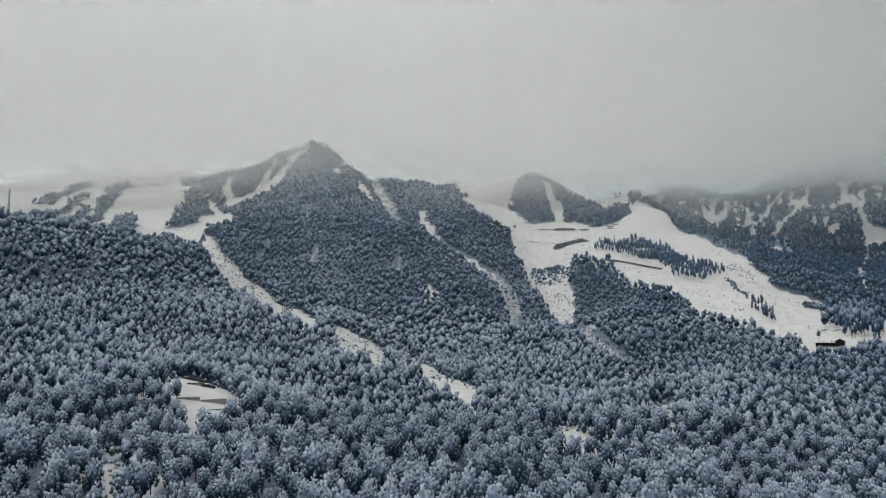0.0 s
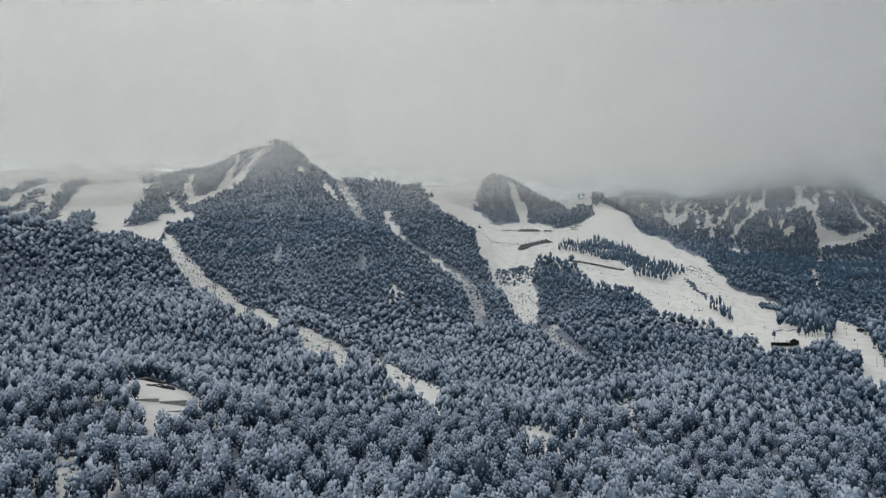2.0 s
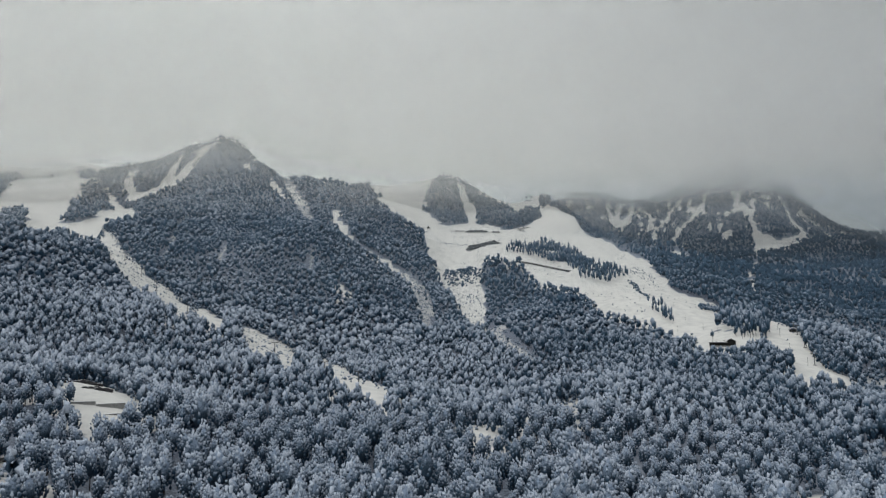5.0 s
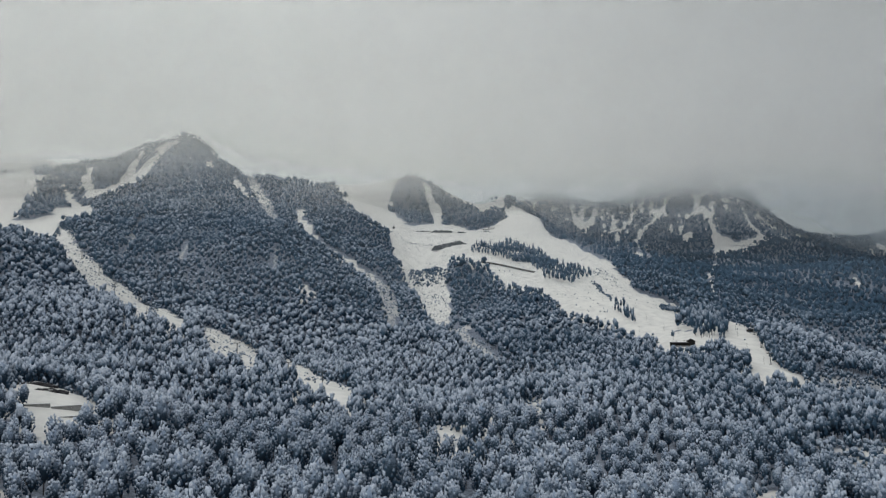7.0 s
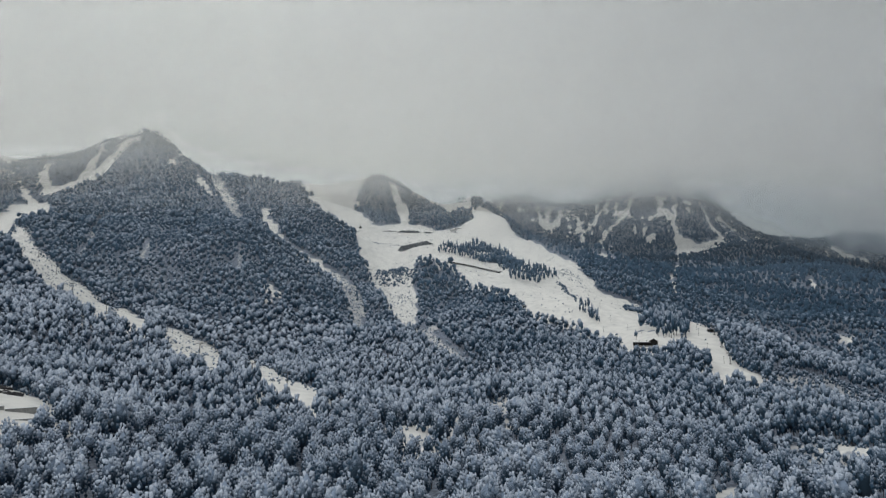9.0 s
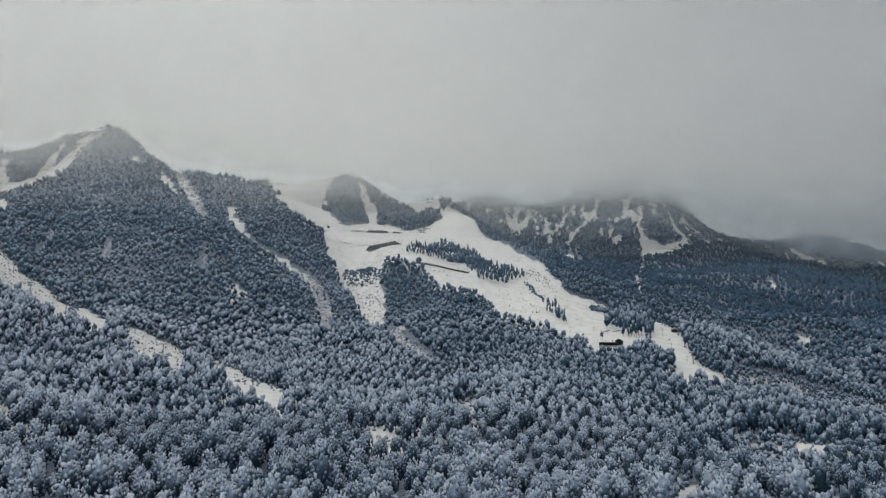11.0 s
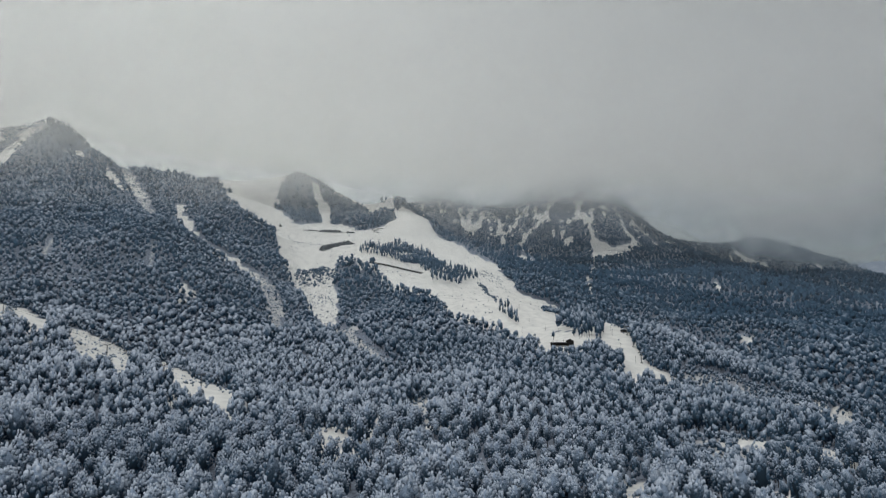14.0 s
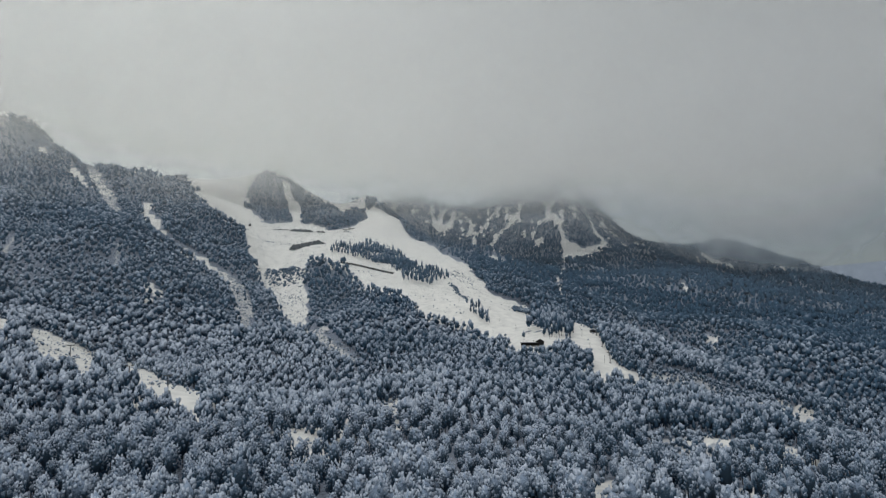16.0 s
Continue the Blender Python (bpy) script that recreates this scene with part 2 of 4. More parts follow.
# Landforms, as lines of heights in metres, and the cleared ground as outlines in plan.
TERRAIN = {
    'foreground': [(-105,130,61), (-85,140,58), (-65,165,52), (-25,185,48), (15,190,46), (60,190,45), (100,180,48), (-125,200,60), (-90,230,55), (-40,255,50), (25,275,47), (90,270,47), (145,255,49), (-160,290,69), (-55,370,55), (75,435,49), (215,405,57), (165,135,47), (200,240,41)],
    'clearings': [(-105,305,74), (-120,325,78), (-110,320,75), (-100,285,70), (130,405,58), (55,315,57), (60,280,53), (20,415,62), (125,380,57), (55,295,54), (-90,195,64), (120,180,52), (225,240,51), (230,210,52)],
    'behind_clearings': [(-140,335,74), (-130,350,75), (-110,345,71), (135,430,54), (55,335,52), (-105,220,58), (240,255,47), (245,220,46), (135,200,46)],
    'left_hill': [(-505,620,206), (-435,670,202), (-390,690,192), (-365,700,185), (-345,720,183), (-320,785,187), (-280,805,181), (-230,745,150), (-175,655,117), (-320,575,130), (-275,630,133), (-215,420,85), (-170,480,84), (-210,595,116)],
    'left_gully': [(-425,1070,231), (-410,1130,251), (-420,1315,312), (-335,985,220), (-250,845,161), (-165,710,116), (-90,595,92), (-35,500,74), (0,450,66)],
    'left_range': [(-725,895,221), (-625,965,214), (-530,1020,211), (-585,1380,323), (-785,1840,475), (-1055,2375,663), (-1035,1825,451), (-1005,2070,540), (-1315,2185,572), (-1210,2300,623), (-1540,1710,461)],
    'main_peak': [(-285,1215,279), (-400,1375,320), (-625,1560,378), (-545,1715,483), (-390,1785,548), (-315,1690,552), (-270,1670,512), (-350,1725,545), (-415,1595,408), (-205,1335,344), (-210,1130,258), (-135,890,163), (-145,755,116), (-70,1020,224), (-50,740,102), (-20,820,135), (20,590,71), (-65,615,71)],
    'main_ridge': [(-250,1630,480), (-170,1550,430), (-100,1445,376), (-50,1380,345), (10,1480,386), (55,1380,321), (100,1245,271), (110,1075,185), (130,950,134), (145,785,88), (-25,1220,275), (40,1080,202), (75,955,148), (85,785,90)],
    'bowl': [(80,2100,521), (140,1745,391), (150,1370,266), (155,1160,192), (165,1025,148), (160,885,105), (265,1495,322), (235,1270,248), (360,1520,320), (470,1635,384), (400,1320,269), (340,1045,184), (445,1170,210), (435,1030,180), (320,875,140), (335,750,117), (405,805,129), (340,610,92), (310,590,85), (340,555,87)],
    'knoll': [(260,1900,520), (185,1820,453), (150,1695,389), (300,1885,502), (355,1825,453), (390,1755,409), (400,1650,364), (230,1765,407), (275,1545,332), (355,1560,328), (440,1660,379), (460,1845,435), (230,2110,446), (310,2125,456), (390,2085,444), (445,2030,429)],
    'piste_ridge': [(485,1840,456), (505,1540,343), (510,1325,269), (505,1090,191), (460,845,120), (640,1520,215), (650,1890,317)],
    'fence_hill': [(205,1040,194), (255,980,169), (290,850,132), (295,700,93), (305,620,79), (165,770,102), (185,635,79), (210,560,70), (110,520,61)],
    'far_mountain': [(815,2365,560), (985,2300,527), (1230,2405,586), (1380,2380,600), (885,1905,313), (760,1465,201), (1355,2335,655), (1430,2290,644), (1460,2150,555), (1430,1990,445), (1375,1845,366), (1150,1700,315), (1080,1740,314)],
    'right_hill': [(1160,1505,299), (1205,1405,268), (1265,1280,224), (1385,1225,213), (1500,1170,198), (1420,1020,161), (1950,1400,182), (1930,1505,225), (1895,1630,280), (1880,1795,360), (1825,1880,391), (1775,1965,371), (630,1020,146), (660,905,123), (890,1015,161), (860,765,103), (645,695,74), (705,555,62), (620,555,52), (610,450,36), (1315,720,102), (525,295,21), (505,720,103), (470,595,77), (430,490,59), (395,370,44), (350,280,32)],
    'right_hollow': [(555,710,59), (515,585,43), (480,450,29), (435,350,21)],
    'right_spur': [(320,410,50), (300,335,48), (290,260,42), (275,200,38), (360,430,42), (340,350,42), (320,270,38), (450,720,103), (390,570,87), (335,485,71), (325,430,62)],
    'lee_slopes': [(-335,1970,524), (-250,1865,460), (-170,1810,435), (-90,1720,407), (-355,2325,569), (-120,2245,533), (-675,1880,467), (-575,1965,516), (-450,2050,559), (-665,2410,589), (-470,790,209), (-450,800,202), (-405,845,197), (25,1750,422), (1395,1635,217), (1510,1535,176), (1605,1430,166), (1735,1355,155), (1595,2180,327)],
    'back_country': [(-1830,2505,260), (-1485,2835,298), (-910,2860,298), (-205,2995,313), (395,2875,301), (975,2835,272), (1665,2675,288), (1950,2280,172), (2245,1990,142), (2470,1705,124)],
    'surroundings': [(0,0,20), (-250,0,24), (300,0,18), (0,-400,40), (-1200,-100,60), (1200,-100,40), (0,-1500,120), (-3500,3500,420), (-1500,4600,420), (500,4700,420), (2500,4200,400), (4200,2500,350), (4600,0,260), (3000,-3500,200), (0,-4500,320), (-3000,-3500,260), (-4600,0,260)],
}
OPEN = {
    'upper_piste': [(-443,1118), (-429,1147), (-437,1227), (-433,1273), (-492,1494), (-470,1530), (-391,1280), (-388,1225), (-384,1153), (-383,1111), (-336,959), (-341,935), (-368,937)],
    'narrow_piste': [(-379,1092), (-315,961), (-291,918), (-271,883), (-253,867), (-225,811), (-209,806), (-191,769), (-179,752), (-168,759), (-121,554), (-126,547), (-136,553), (-158,619), (-191,684), (-210,707), (-226,721), (-243,756), (-262,774), (-332,935)],
    'narrow_piste_b': [(-171,754), (-157,765), (-143,752), (-127,720), (-94,527), (-104,537), (-112,544), (-123,543)],
    'narrow_piste_c': [(-115,712), (-107,726), (-94,707), (-81,697), (-72,694), (-61,676), (-53,659), (-37,435), (-45,451), (-54,472), (-64,487), (-75,502), (-83,515)],
    'narrow_piste_d': [(-35,664), (-21,656), (-9,529), (0,516), (6,470), (21,459), (22,417), (19,371), (11,368), (4,376), (-1,388), (-9,402), (-14,424), (-22,444)],
    'bowl_piste': [(134,1487), (160,1497), (181,1464), (245,1475), (313,1635), (343,1550), (387,1547), (430,1594), (497,1755), (531,1739), (509,1535), (483,1315), (505,1225), (516,1174), (449,964), (444,919), (471,904), (498,875), (281,534), (313,626), (309,649), (309,694), (300,711), (291,727), (282,737), (274,744), (279,785), (286,868), (276,911), (259,922), (251,936), (250,990), (244,1016), (229,1017), (221,1038), (203,1064)],
    'bowl_head': [(118,1290), (70,1390), (20,1500), (-10,1600), (20,1760), (82,1850), (130,1830), (186,1790), (160,1690), (150,1600), (182,1480), (134,1420)],
    'tongue': [(234,1227), (194,1038), (191,1017), (182,992), (175,933), (164,896), (143,748), (128,706), (142,884), (132,940), (129,1046), (125,1250), (134,1487)],
    'stand_gap': [(501,880), (415,741), (346,610), (327,561), (356,562), (327,517), (303,519), (296,555)],
    'piste_tail': [(525,843), (519,807), (467,700), (411,598), (384,555), (366,521), (346,486), (340,468), (352,458), (305,399), (296,398), (285,404), (273,400), (264,396), (277,414), (285,431), (294,442), (312,473), (312,485), (302,485)],
    'west_range': [(-330,1130), (-430,1080), (-900,900), (-1500,1300), (-1900,2000), (-1500,2700), (-700,2700), (-560,2100), (-620,1700), (-470,1500), (-420,1330)],
    'upper_bowl': [(40,1900), (40,2500), (520,2450), (600,2000), (480,1780), (440,1790), (400,1860), (330,1990), (290,2060), (200,2080), (165,1900), (175,1700), (120,1700)],
    'knoll_left': [(149,1693), (186,1830), (227,1890), (255,1915), (250,1990), (120,1990), (110,1720)],
    'knoll_right': [(300,1895), (352,1835), (390,1765), (398,1670), (440,1710), (440,1800), (400,1880), (340,1960)],
    'saddle': [(483,1775), (460,1605), (446,1611), (452,1682), (432,1694), (407,1673), (397,1776)],
    'lodge_yard': [(276,545), (268,510), (267,491), (276,490), (288,497), (318,520), (332,535), (335,585), (300,590)],
    'house_clearing': [(-124,312), (-124,330), (-114,338), (-101,325), (-88,305), (-85,290), (-84,271), (-84,265), (-88,261), (-94,266), (-99,264), (-104,269)],
    'bench': [(1126,1815), (1137,1794), (1150,1760), (1195,1768), (1272,1819), (1279,1805), (1238,1748), (1072,1560), (1050,1581), (1034,1612), (1049,1685)],
    'glade_a': [(115,395), (116,382), (122,389), (130,401), (133,398), (104,312), (97,308), (96,319)],
    'glade_mid': [(87,373), (96,368), (75,287), (69,289)],
    'glade_b': [(47,305), (57,345), (54,308), (59,300), (61,294), (63,280), (57,257), (55,260), (53,269), (48,274), (43,279)],
    'glade_c': [(-115,229), (-115,235), (-110,236), (-104,233), (-78,174), (-83,167)],
    'glade_d': [(233,263), (246,268), (227,239), (225,230), (205,211), (209,226), (211,237)],
    'glade_e': [(264,250), (277,253), (277,244), (210,185), (209,189), (208,196)],
    'glade_f': [(135,207), (145,215), (148,210), (128,176), (108,149), (100,154)],
    'glade_k': [(158,170), (166,173), (166,167), (137,138), (129,140)],
    'glade_g': [(650,719), (655,709), (644,681), (628,665), (630,680), (636,702)],
    'glade_h': [(388,364), (491,444), (495,433), (494,418), (349,297), (354,310), (359,325), (348,326)],
    'glade_i': [(475,400), (409,339), (390,317), (291,237), (297,246), (305,256)],
    'glade_j': [(479,367), (483,362), (408,303), (296,220), (302,230)],
}
CHUTES = {
    'far_chute_l': [(978,1797,4), (953,1829,4), (584,1169,4)],
    'far_chute_k': [(944,1902,5), (586,1203,4)],
    'far_chute_i': [(1238,2004,5), (1202,1957,6), (1172,1920,9)],
    'far_chute_h': [(905,2254,6), (859,2172,9), (825,2097,9)],
    'summit_chute': [(-335,1665,11), (-357,1663,14), (-374,1646,14), (-391,1624,16), (-409,1608,17), (-436,1605,17), (-462,1600,14)],
    'summit_chute_b': [(-421,1703,6), (-421,1669,9), (-421,1638,9), (-433,1623,10)],
    'summit_chute_c': [(-524,1694,7), (-527,1664,11), (-513,1624,11), (-493,1589,14), (-467,1580,10)],
    'far_chute_c': [(862,2262,7), (837,2209,7), (821,2122,9), (816,2085,9)],
    'far_chute_d': [(933,2210,9), (866,2120,10), (828,2077,10)],
    'far_scar': [(1156,1877,9), (1113,1797,13), (1058,1709,8), (913,1484,5), (647,1065,4), (573,949,3)],
    'far_chute_e': [(1205,2057,9), (1181,1991,14), (1172,1929,14), (1155,1878,8)],
    'far_chute_f': [(1310,1971,5), (1286,1907,6), (1274,1863,6), (1267,1828,6), (1276,1804,6)],
    'right_a': [(1633,1819,8), (1635,1746,12), (1676,1698,6)],
    'right_c': [(888,1027,5), (865,995,4)],
    'gully_top': [(-39,1324,10), (-34,1237,11), (-21,1177,12), (-4,1120,14), (14,1087,17), (35,1070,18), (56,1038,17), (71,1005,13)],
    'ridge_patch': [(-144,1506,5), (-129,1417,7), (-114,1369,9), (-100,1348,6)],
    'flank_patch': [(-187,1530,5), (-160,1444,8), (-143,1381,7)],
    'flank_patch_b': [(-259,1616,5), (-247,1593,7), (-231,1550,5)],
    'patch': [(-20,874,7), (-13,845,8)],
    'patch_b': [(-19,827,4), (-18,821,4)],
    'notch': [(-321,1272,8), (-308,1264,12), (-294,1259,10)],
    'notch_b': [(-366,1215,5), (-349,1243,6), (-325,1250,5)],
    'knoll_chute': [(282,1859,8), (284,1798,11), (287,1714,14), (261,1487,16)],
    'far_chute_a': [(1063,2130,7), (1040,2114,7), (976,2069,9), (912,2018,8), (564,1289,5)],
    'far_chute_b': [(1134,2100,5), (1116,2082,5), (1070,2036,7), (1011,2001,6), (946,1951,6), (571,1227,4)],
    'far_chute_g': [(1347,1949,4), (1347,1916,5), (1365,1888,5), (1366,1833,5)],
    'right_b': [(1825,1662,6), (1800,1620,5)],
    'back_a': [(2035,1683,9), (1960,1600,7)],
    'back_b': [(2010,1600,4), (1967,1524,4)],
}
STANDS = {
    'west_a': [(-881,1491,10), (-1019,1825,16), (-1068,2029,19)],
    'west_b': [(-757,1302,7), (-798,1448,8), (-873,1662,11)],
    'west_c': [(-665,1214,5), (-724,1364,8), (-775,1481,7)],
    'west_d': [(-636,1220,6), (-722,1434,11), (-826,1693,19), (-981,2067,19), (-920,2039,11)],
    'west_e': [(-538,1146,15), (-555,1189,17), (-653,1407,15)],
    'west_g': [(-891,2050,11), (-853,2061,7)],
    'west_stand_c': [(-589,1620,25), (-529,1474,36), (-456,1192,19)],
    'west_stand_f': [(-796,2113,18), (-539,1650,26), (-508,1599,21)],
}
THIN = {
    'ridge_scar': [(-247,1622,11), (-170,1598,13), (-104,1343,13), (-81,1204,10)],
    'gully': [(65,1043,7), (83,1020,15), (89,931,14), (89,861,8), (79,738,5)],
    'face_a': [(-186,1008,4), (-172,919,5)],
    'face_b': [(-292,1201,5), (-262,1032,6), (-251,962,5), (-248,917,5)],
    'face_c': [(-64,994,3), (-60,905,4)],
    'tongue_brush': [(160,840,9), (143,690,12), (144,600,12), (151,550,7)],
    'pale_a': [(84,628,3), (91,566,3)],
    'spur_brush': [(369,471,4), (413,462,6), (369,365,5), (381,336,5), (389,310,4), (386,287,3)],
    'spot': [(163,526,4), (164,503,3)],
}
GROVES = {
    'island': [(275,1237), (310,1233), (361,1301), (396,1267), (409,1222), (371,1040), (401,1044), (409,1007), (398,973), (389,987), (354,941), (328,934), (314,947), (327,1048), (325,1154), (305,1175), (267,1216)],
    'island_b': [(333,759), (340,747), (339,709), (330,688), (328,716), (326,740)],
    'island_c': [(406,733), (439,762), (522,854), (445,711), (356,564), (331,566), (344,604)],
}
BRUSH = {
    'rocky_slope': [(458,1238), (496,1233), (453,1021), (424,922), (416,942), (423,1029), (451,1196)],
    'tongue_scrub': [(141,1036), (184,1013), (172,923), (161,848), (132,713), (147,893), (137,947)],
}
YOUNG = {
    'spur_band': [(380,485), (431,481), (456,450), (493,434), (486,388), (482,356), (289,213), (287,229), (291,257), (309,306), (347,389), (323,412)],
    'brush_field': [(219,282), (243,273), (226,228), (286,252), (202,178), (191,190), (173,193), (188,242)],
}
THICKETS = {
    'bowl_thicket': [(134,1068), (167,1178), (186,1072), (194,1038), (184,1029), (155,1046), (133,1049)],
    'right_thicket': [(396,974), (401,951), (354,806), (341,775), (377,888), (389,949)],
    'far_thicket': [(397,766), (472,872), (499,877), (424,754), (410,758), (394,755)],
    'shoulder': [(372,1614), (418,1645), (447,1636), (439,1587), (433,1573), (408,1565), (372,1587)],
}

# ---- the land: one sheet ----
CONTROL = np.array([p for line in TERRAIN.values() for p in line], float)


def spline(control, unit=1000.0):
    """A thin plate laid over the landform lines."""
    c, n = control, len(control)
    p = c[:, :2] / unit
    r2 = ((p[:, None] - p[None]) ** 2).sum(-1)
    a = np.zeros((n + 3, n + 3))
    a[:n, :n] = np.where(r2 > 0, r2 * np.log(np.maximum(r2, 1e-12)), 0) + np.eye(n) * 1e-4
    a[:n, n:] = np.c_[np.ones(n), p]
    a[n:, :n] = a[:n, n:].T
    w = np.linalg.solve(a, np.r_[c[:, 2], 0, 0, 0])

    def height(x, y):
        x, y = x / unit, y / unit
        z = w[n] + w[n + 1] * x + w[n + 2] * y
        for i in range(n):
            r2 = (x - p[i, 0]) ** 2 + (y - p[i, 1]) ** 2
            z = z + w[i] * r2 * np.log(np.maximum(r2, 1e-12))
        return z
    return height


def lines(a, b, step, reach, grow=1.22):
    """Grid lines, close from a to b and wider out to the reach."""
    mid = list(np.arange(a, b + step, step))
    low, high, s = [a], [mid[-1]], step
    while low[-1] > -reach:
        s *= grow
        low.append(low[-1] - s)
    s = step
    while high[-1] < reach:
        s *= grow
        high.append(high[-1] + s)
    return np.array(low[:0:-1] + mid + high[1:])


GX, GY = lines(-1250, 2050, 10.0, 6500), lines(90, 2300, 10.0, 6500)
XX, YY = np.meshgrid(GX, GY)


def lattice(x, y, cell, seed):
    """Smooth value noise in plan, about -1 to 1."""
    table = np.random.RandomState(seed).uniform(-1, 1, (256, 256))
    u, v = x / cell, y / cell
    i, j = np.floor(u).astype(int), np.floor(v).astype(int)
    fu, fv = u - i, v - j
    fu, fv = fu * fu * (3 - 2 * fu), fv * fv * (3 - 2 * fv)
    g = lambda a, b: table[a % 256, b % 256]
    return (g(i, j) * (1 - fu) + g(i + 1, j) * fu) * (1 - fv) + (g(i, j + 1) * (1 - fu) + g(i + 1, j + 1) * fu) * fv


def inside(poly, x, y):
    hit = np.zeros(np.shape(x), bool)
    px, py = zip(*poly)
    for k in range(len(poly)):
        x1, y1, x2, y2 = px[k - 1], py[k - 1], px[k], py[k]
        if y1 != y2:
            hit ^= ((y1 > y) != (y2 > y)) & (x < (x2 - x1) * (y - y1) / (y2 - y1) + x1)
    return hit


def beside(strip, x, y):
    """How near a point is to a strip's line, in its own half widths."""
    best = np.full(np.shape(x), 1e9)
    for (x1, y1, w1), (x2, y2, w2) in zip(strip, strip[1:]):
        dx, dy = x2 - x1, y2 - y1
        s = np.clip(((x - x1) * dx + (y - y1) * dy) / (dx * dx + dy * dy + 1e-9), 0, 1)
        d = np.hypot(x - x1 - s * dx, y - y1 - s * dy) / np.maximum(w1 + s * (w2 - w1), 3.5)
        best = np.minimum(best, d)
    return best


def in_any(shapes, x, y):
    hit = np.zeros(np.shape(x), bool)
    for s in shapes.values():
        hit |= inside(s, x, y)
    return hit


def clearing(x, y):
    """Cleared ground: pistes, glades and chutes, less the groves that stand in them."""
    far = np.hypot(x, y)
    jx, jy = x + 5 * lattice(x, y, 13, 5), y + 5 * lattice(x, y, 13, 6)
    hit = in_any(OPEN, jx, jy) & ~in_any(GROVES, x, y)
    for s in STANDS.values():
        hit &= beside(s, x + 8 * lattice(x, y, 30, 9), y + 8 * lattice(x, y, 30, 10)) > 1.0
    wild = np.clip(far / 220, 2.5, 7)
    for s in CHUTES.values():
        hit |= beside(s, x + wild * lattice(x, y, 25, 7), y + wild * lattice(x, y, 25, 8)) + 0.3 * lattice(x, y, 14, 17) < 1.0
    # Bare snow and rock in long streaks on the upper far mountain.
    az = np.degrees(np.arctan2(x, y))
    streak = lattice(az * 40, far * 0.25, 15, 15) + 0.8 * lattice(az * 40, far * 0.8, 11, 16)
    hit |= (far > 2080) & (streak > 1.08 - 0.95 * np.clip((far - 2080) / 500, 0, 1) * np.clip((az - 12) / 6, 0, 1) * np.clip((44 - az) / 8, 0, 1))
    return hit


DD = np.hypot(XX, YY)
ZZ = spline(CONTROL)(XX, YY)
IS_OPEN = clearing(XX, YY)
ROUGH = np.clip((DD - 250) / 900, 0, 1.0) * np.where(IS_OPEN, 0.35, 1.0)
# Smoother ground along the gullies and scars.
for s in list(THIN.values()) + [CHUTES[k] for k in ("gully_top", "flank_patch", "patch", "notch")]:
    ROUGH *= np.clip(beside([(a, b, w + 30) for a, b, w in s], XX, YY), 0.3, 1.0)
ZZ = ZZ + ROUGH * (9 * lattice(XX, YY, 130, 1) + 6 * lattice(XX, YY, 60, 2) + 3 * lattice(XX, YY, 26, 3) + 9 - 20 * np.abs(lattice(XX + 30 * lattice(XX, YY, 90, 22), YY, 170, 21)))

# Spurs and hollows that run down the eastern hill.
EAST = np.clip((XX - 380) / 150, 0, 1) * np.clip((DD - 720) / 200, 0, 1) * np.clip((1800 - DD) / 250, 0, 1)
ZZ = ZZ + EAST * (14 - 44 * np.abs(lattice(0.98 * XX + 0.2 * YY + 40 * lattice(XX, YY, 120, 42), 0.4 * (0.98 * YY - 0.2 * XX), 240, 41)))


def ground(x, y):
    """The height of the land."""
    i = np.clip(np.searchsorted(GX, x) - 1, 0, len(GX) - 2)
    j = np.clip(np.searchsorted(GY, y) - 1, 0, len(GY) - 2)
    u, v = (x - GX[i]) / (GX[i + 1] - GX[i]), (y - GY[j]) / (GY[j + 1] - GY[j])
    return (ZZ[j, i] * (1 - u) + ZZ[j, i + 1] * u) * (1 - v) + (ZZ[j + 1, i] * (1 - u) + ZZ[j + 1, i + 1] * u) * v


def mesh_from(name, verts, faces, mat, smooth=False, second=None, which=None, normals=None):
    """A mesh of equal faces out of arrays."""
    me = bpy.data.meshes.new(name)
    verts, faces = np.asarray(verts, np.float32), np.asarray(faces, np.int32)
    n, k = faces.shape
    me.vertices.add(len(verts))
    me.vertices.foreach_set("co", verts.ravel())
    me.loops.add(n * k)
    me.loops.foreach_set("vertex_index", faces.ravel())
    me.polygons.add(n)
    me.polygons.foreach_set("loop_start", np.arange(0, n * k, k, dtype=np.int32))
    me.polygons.foreach_set("use_smooth", np.full(n, smooth))
    me.update(calc_edges=True)
    me.materials.append(mat)
    if second is not None:
        me.materials.append(second)
        me.polygons.foreach_set("material_index", np.asarray(which, np.int32))
    if normals is not None:
        a = me.attributes.new("custom_normal", "FLOAT_VECTOR", "POINT")
        a.data.foreach_set("vector", np.asarray(normals, np.float32).ravel())
        me.update()
    return me


nx, ny = len(GX), len(GY)
q = (np.arange(ny - 1)[:, None] * nx + np.arange(nx - 1)[None]).ravel()
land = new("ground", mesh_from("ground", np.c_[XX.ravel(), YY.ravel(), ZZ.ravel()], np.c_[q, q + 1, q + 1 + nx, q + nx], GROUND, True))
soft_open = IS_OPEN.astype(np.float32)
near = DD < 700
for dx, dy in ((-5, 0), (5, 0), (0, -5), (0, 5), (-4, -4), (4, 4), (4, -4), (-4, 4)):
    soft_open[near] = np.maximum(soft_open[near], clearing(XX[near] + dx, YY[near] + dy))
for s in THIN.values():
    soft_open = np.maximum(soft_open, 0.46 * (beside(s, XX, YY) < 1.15))
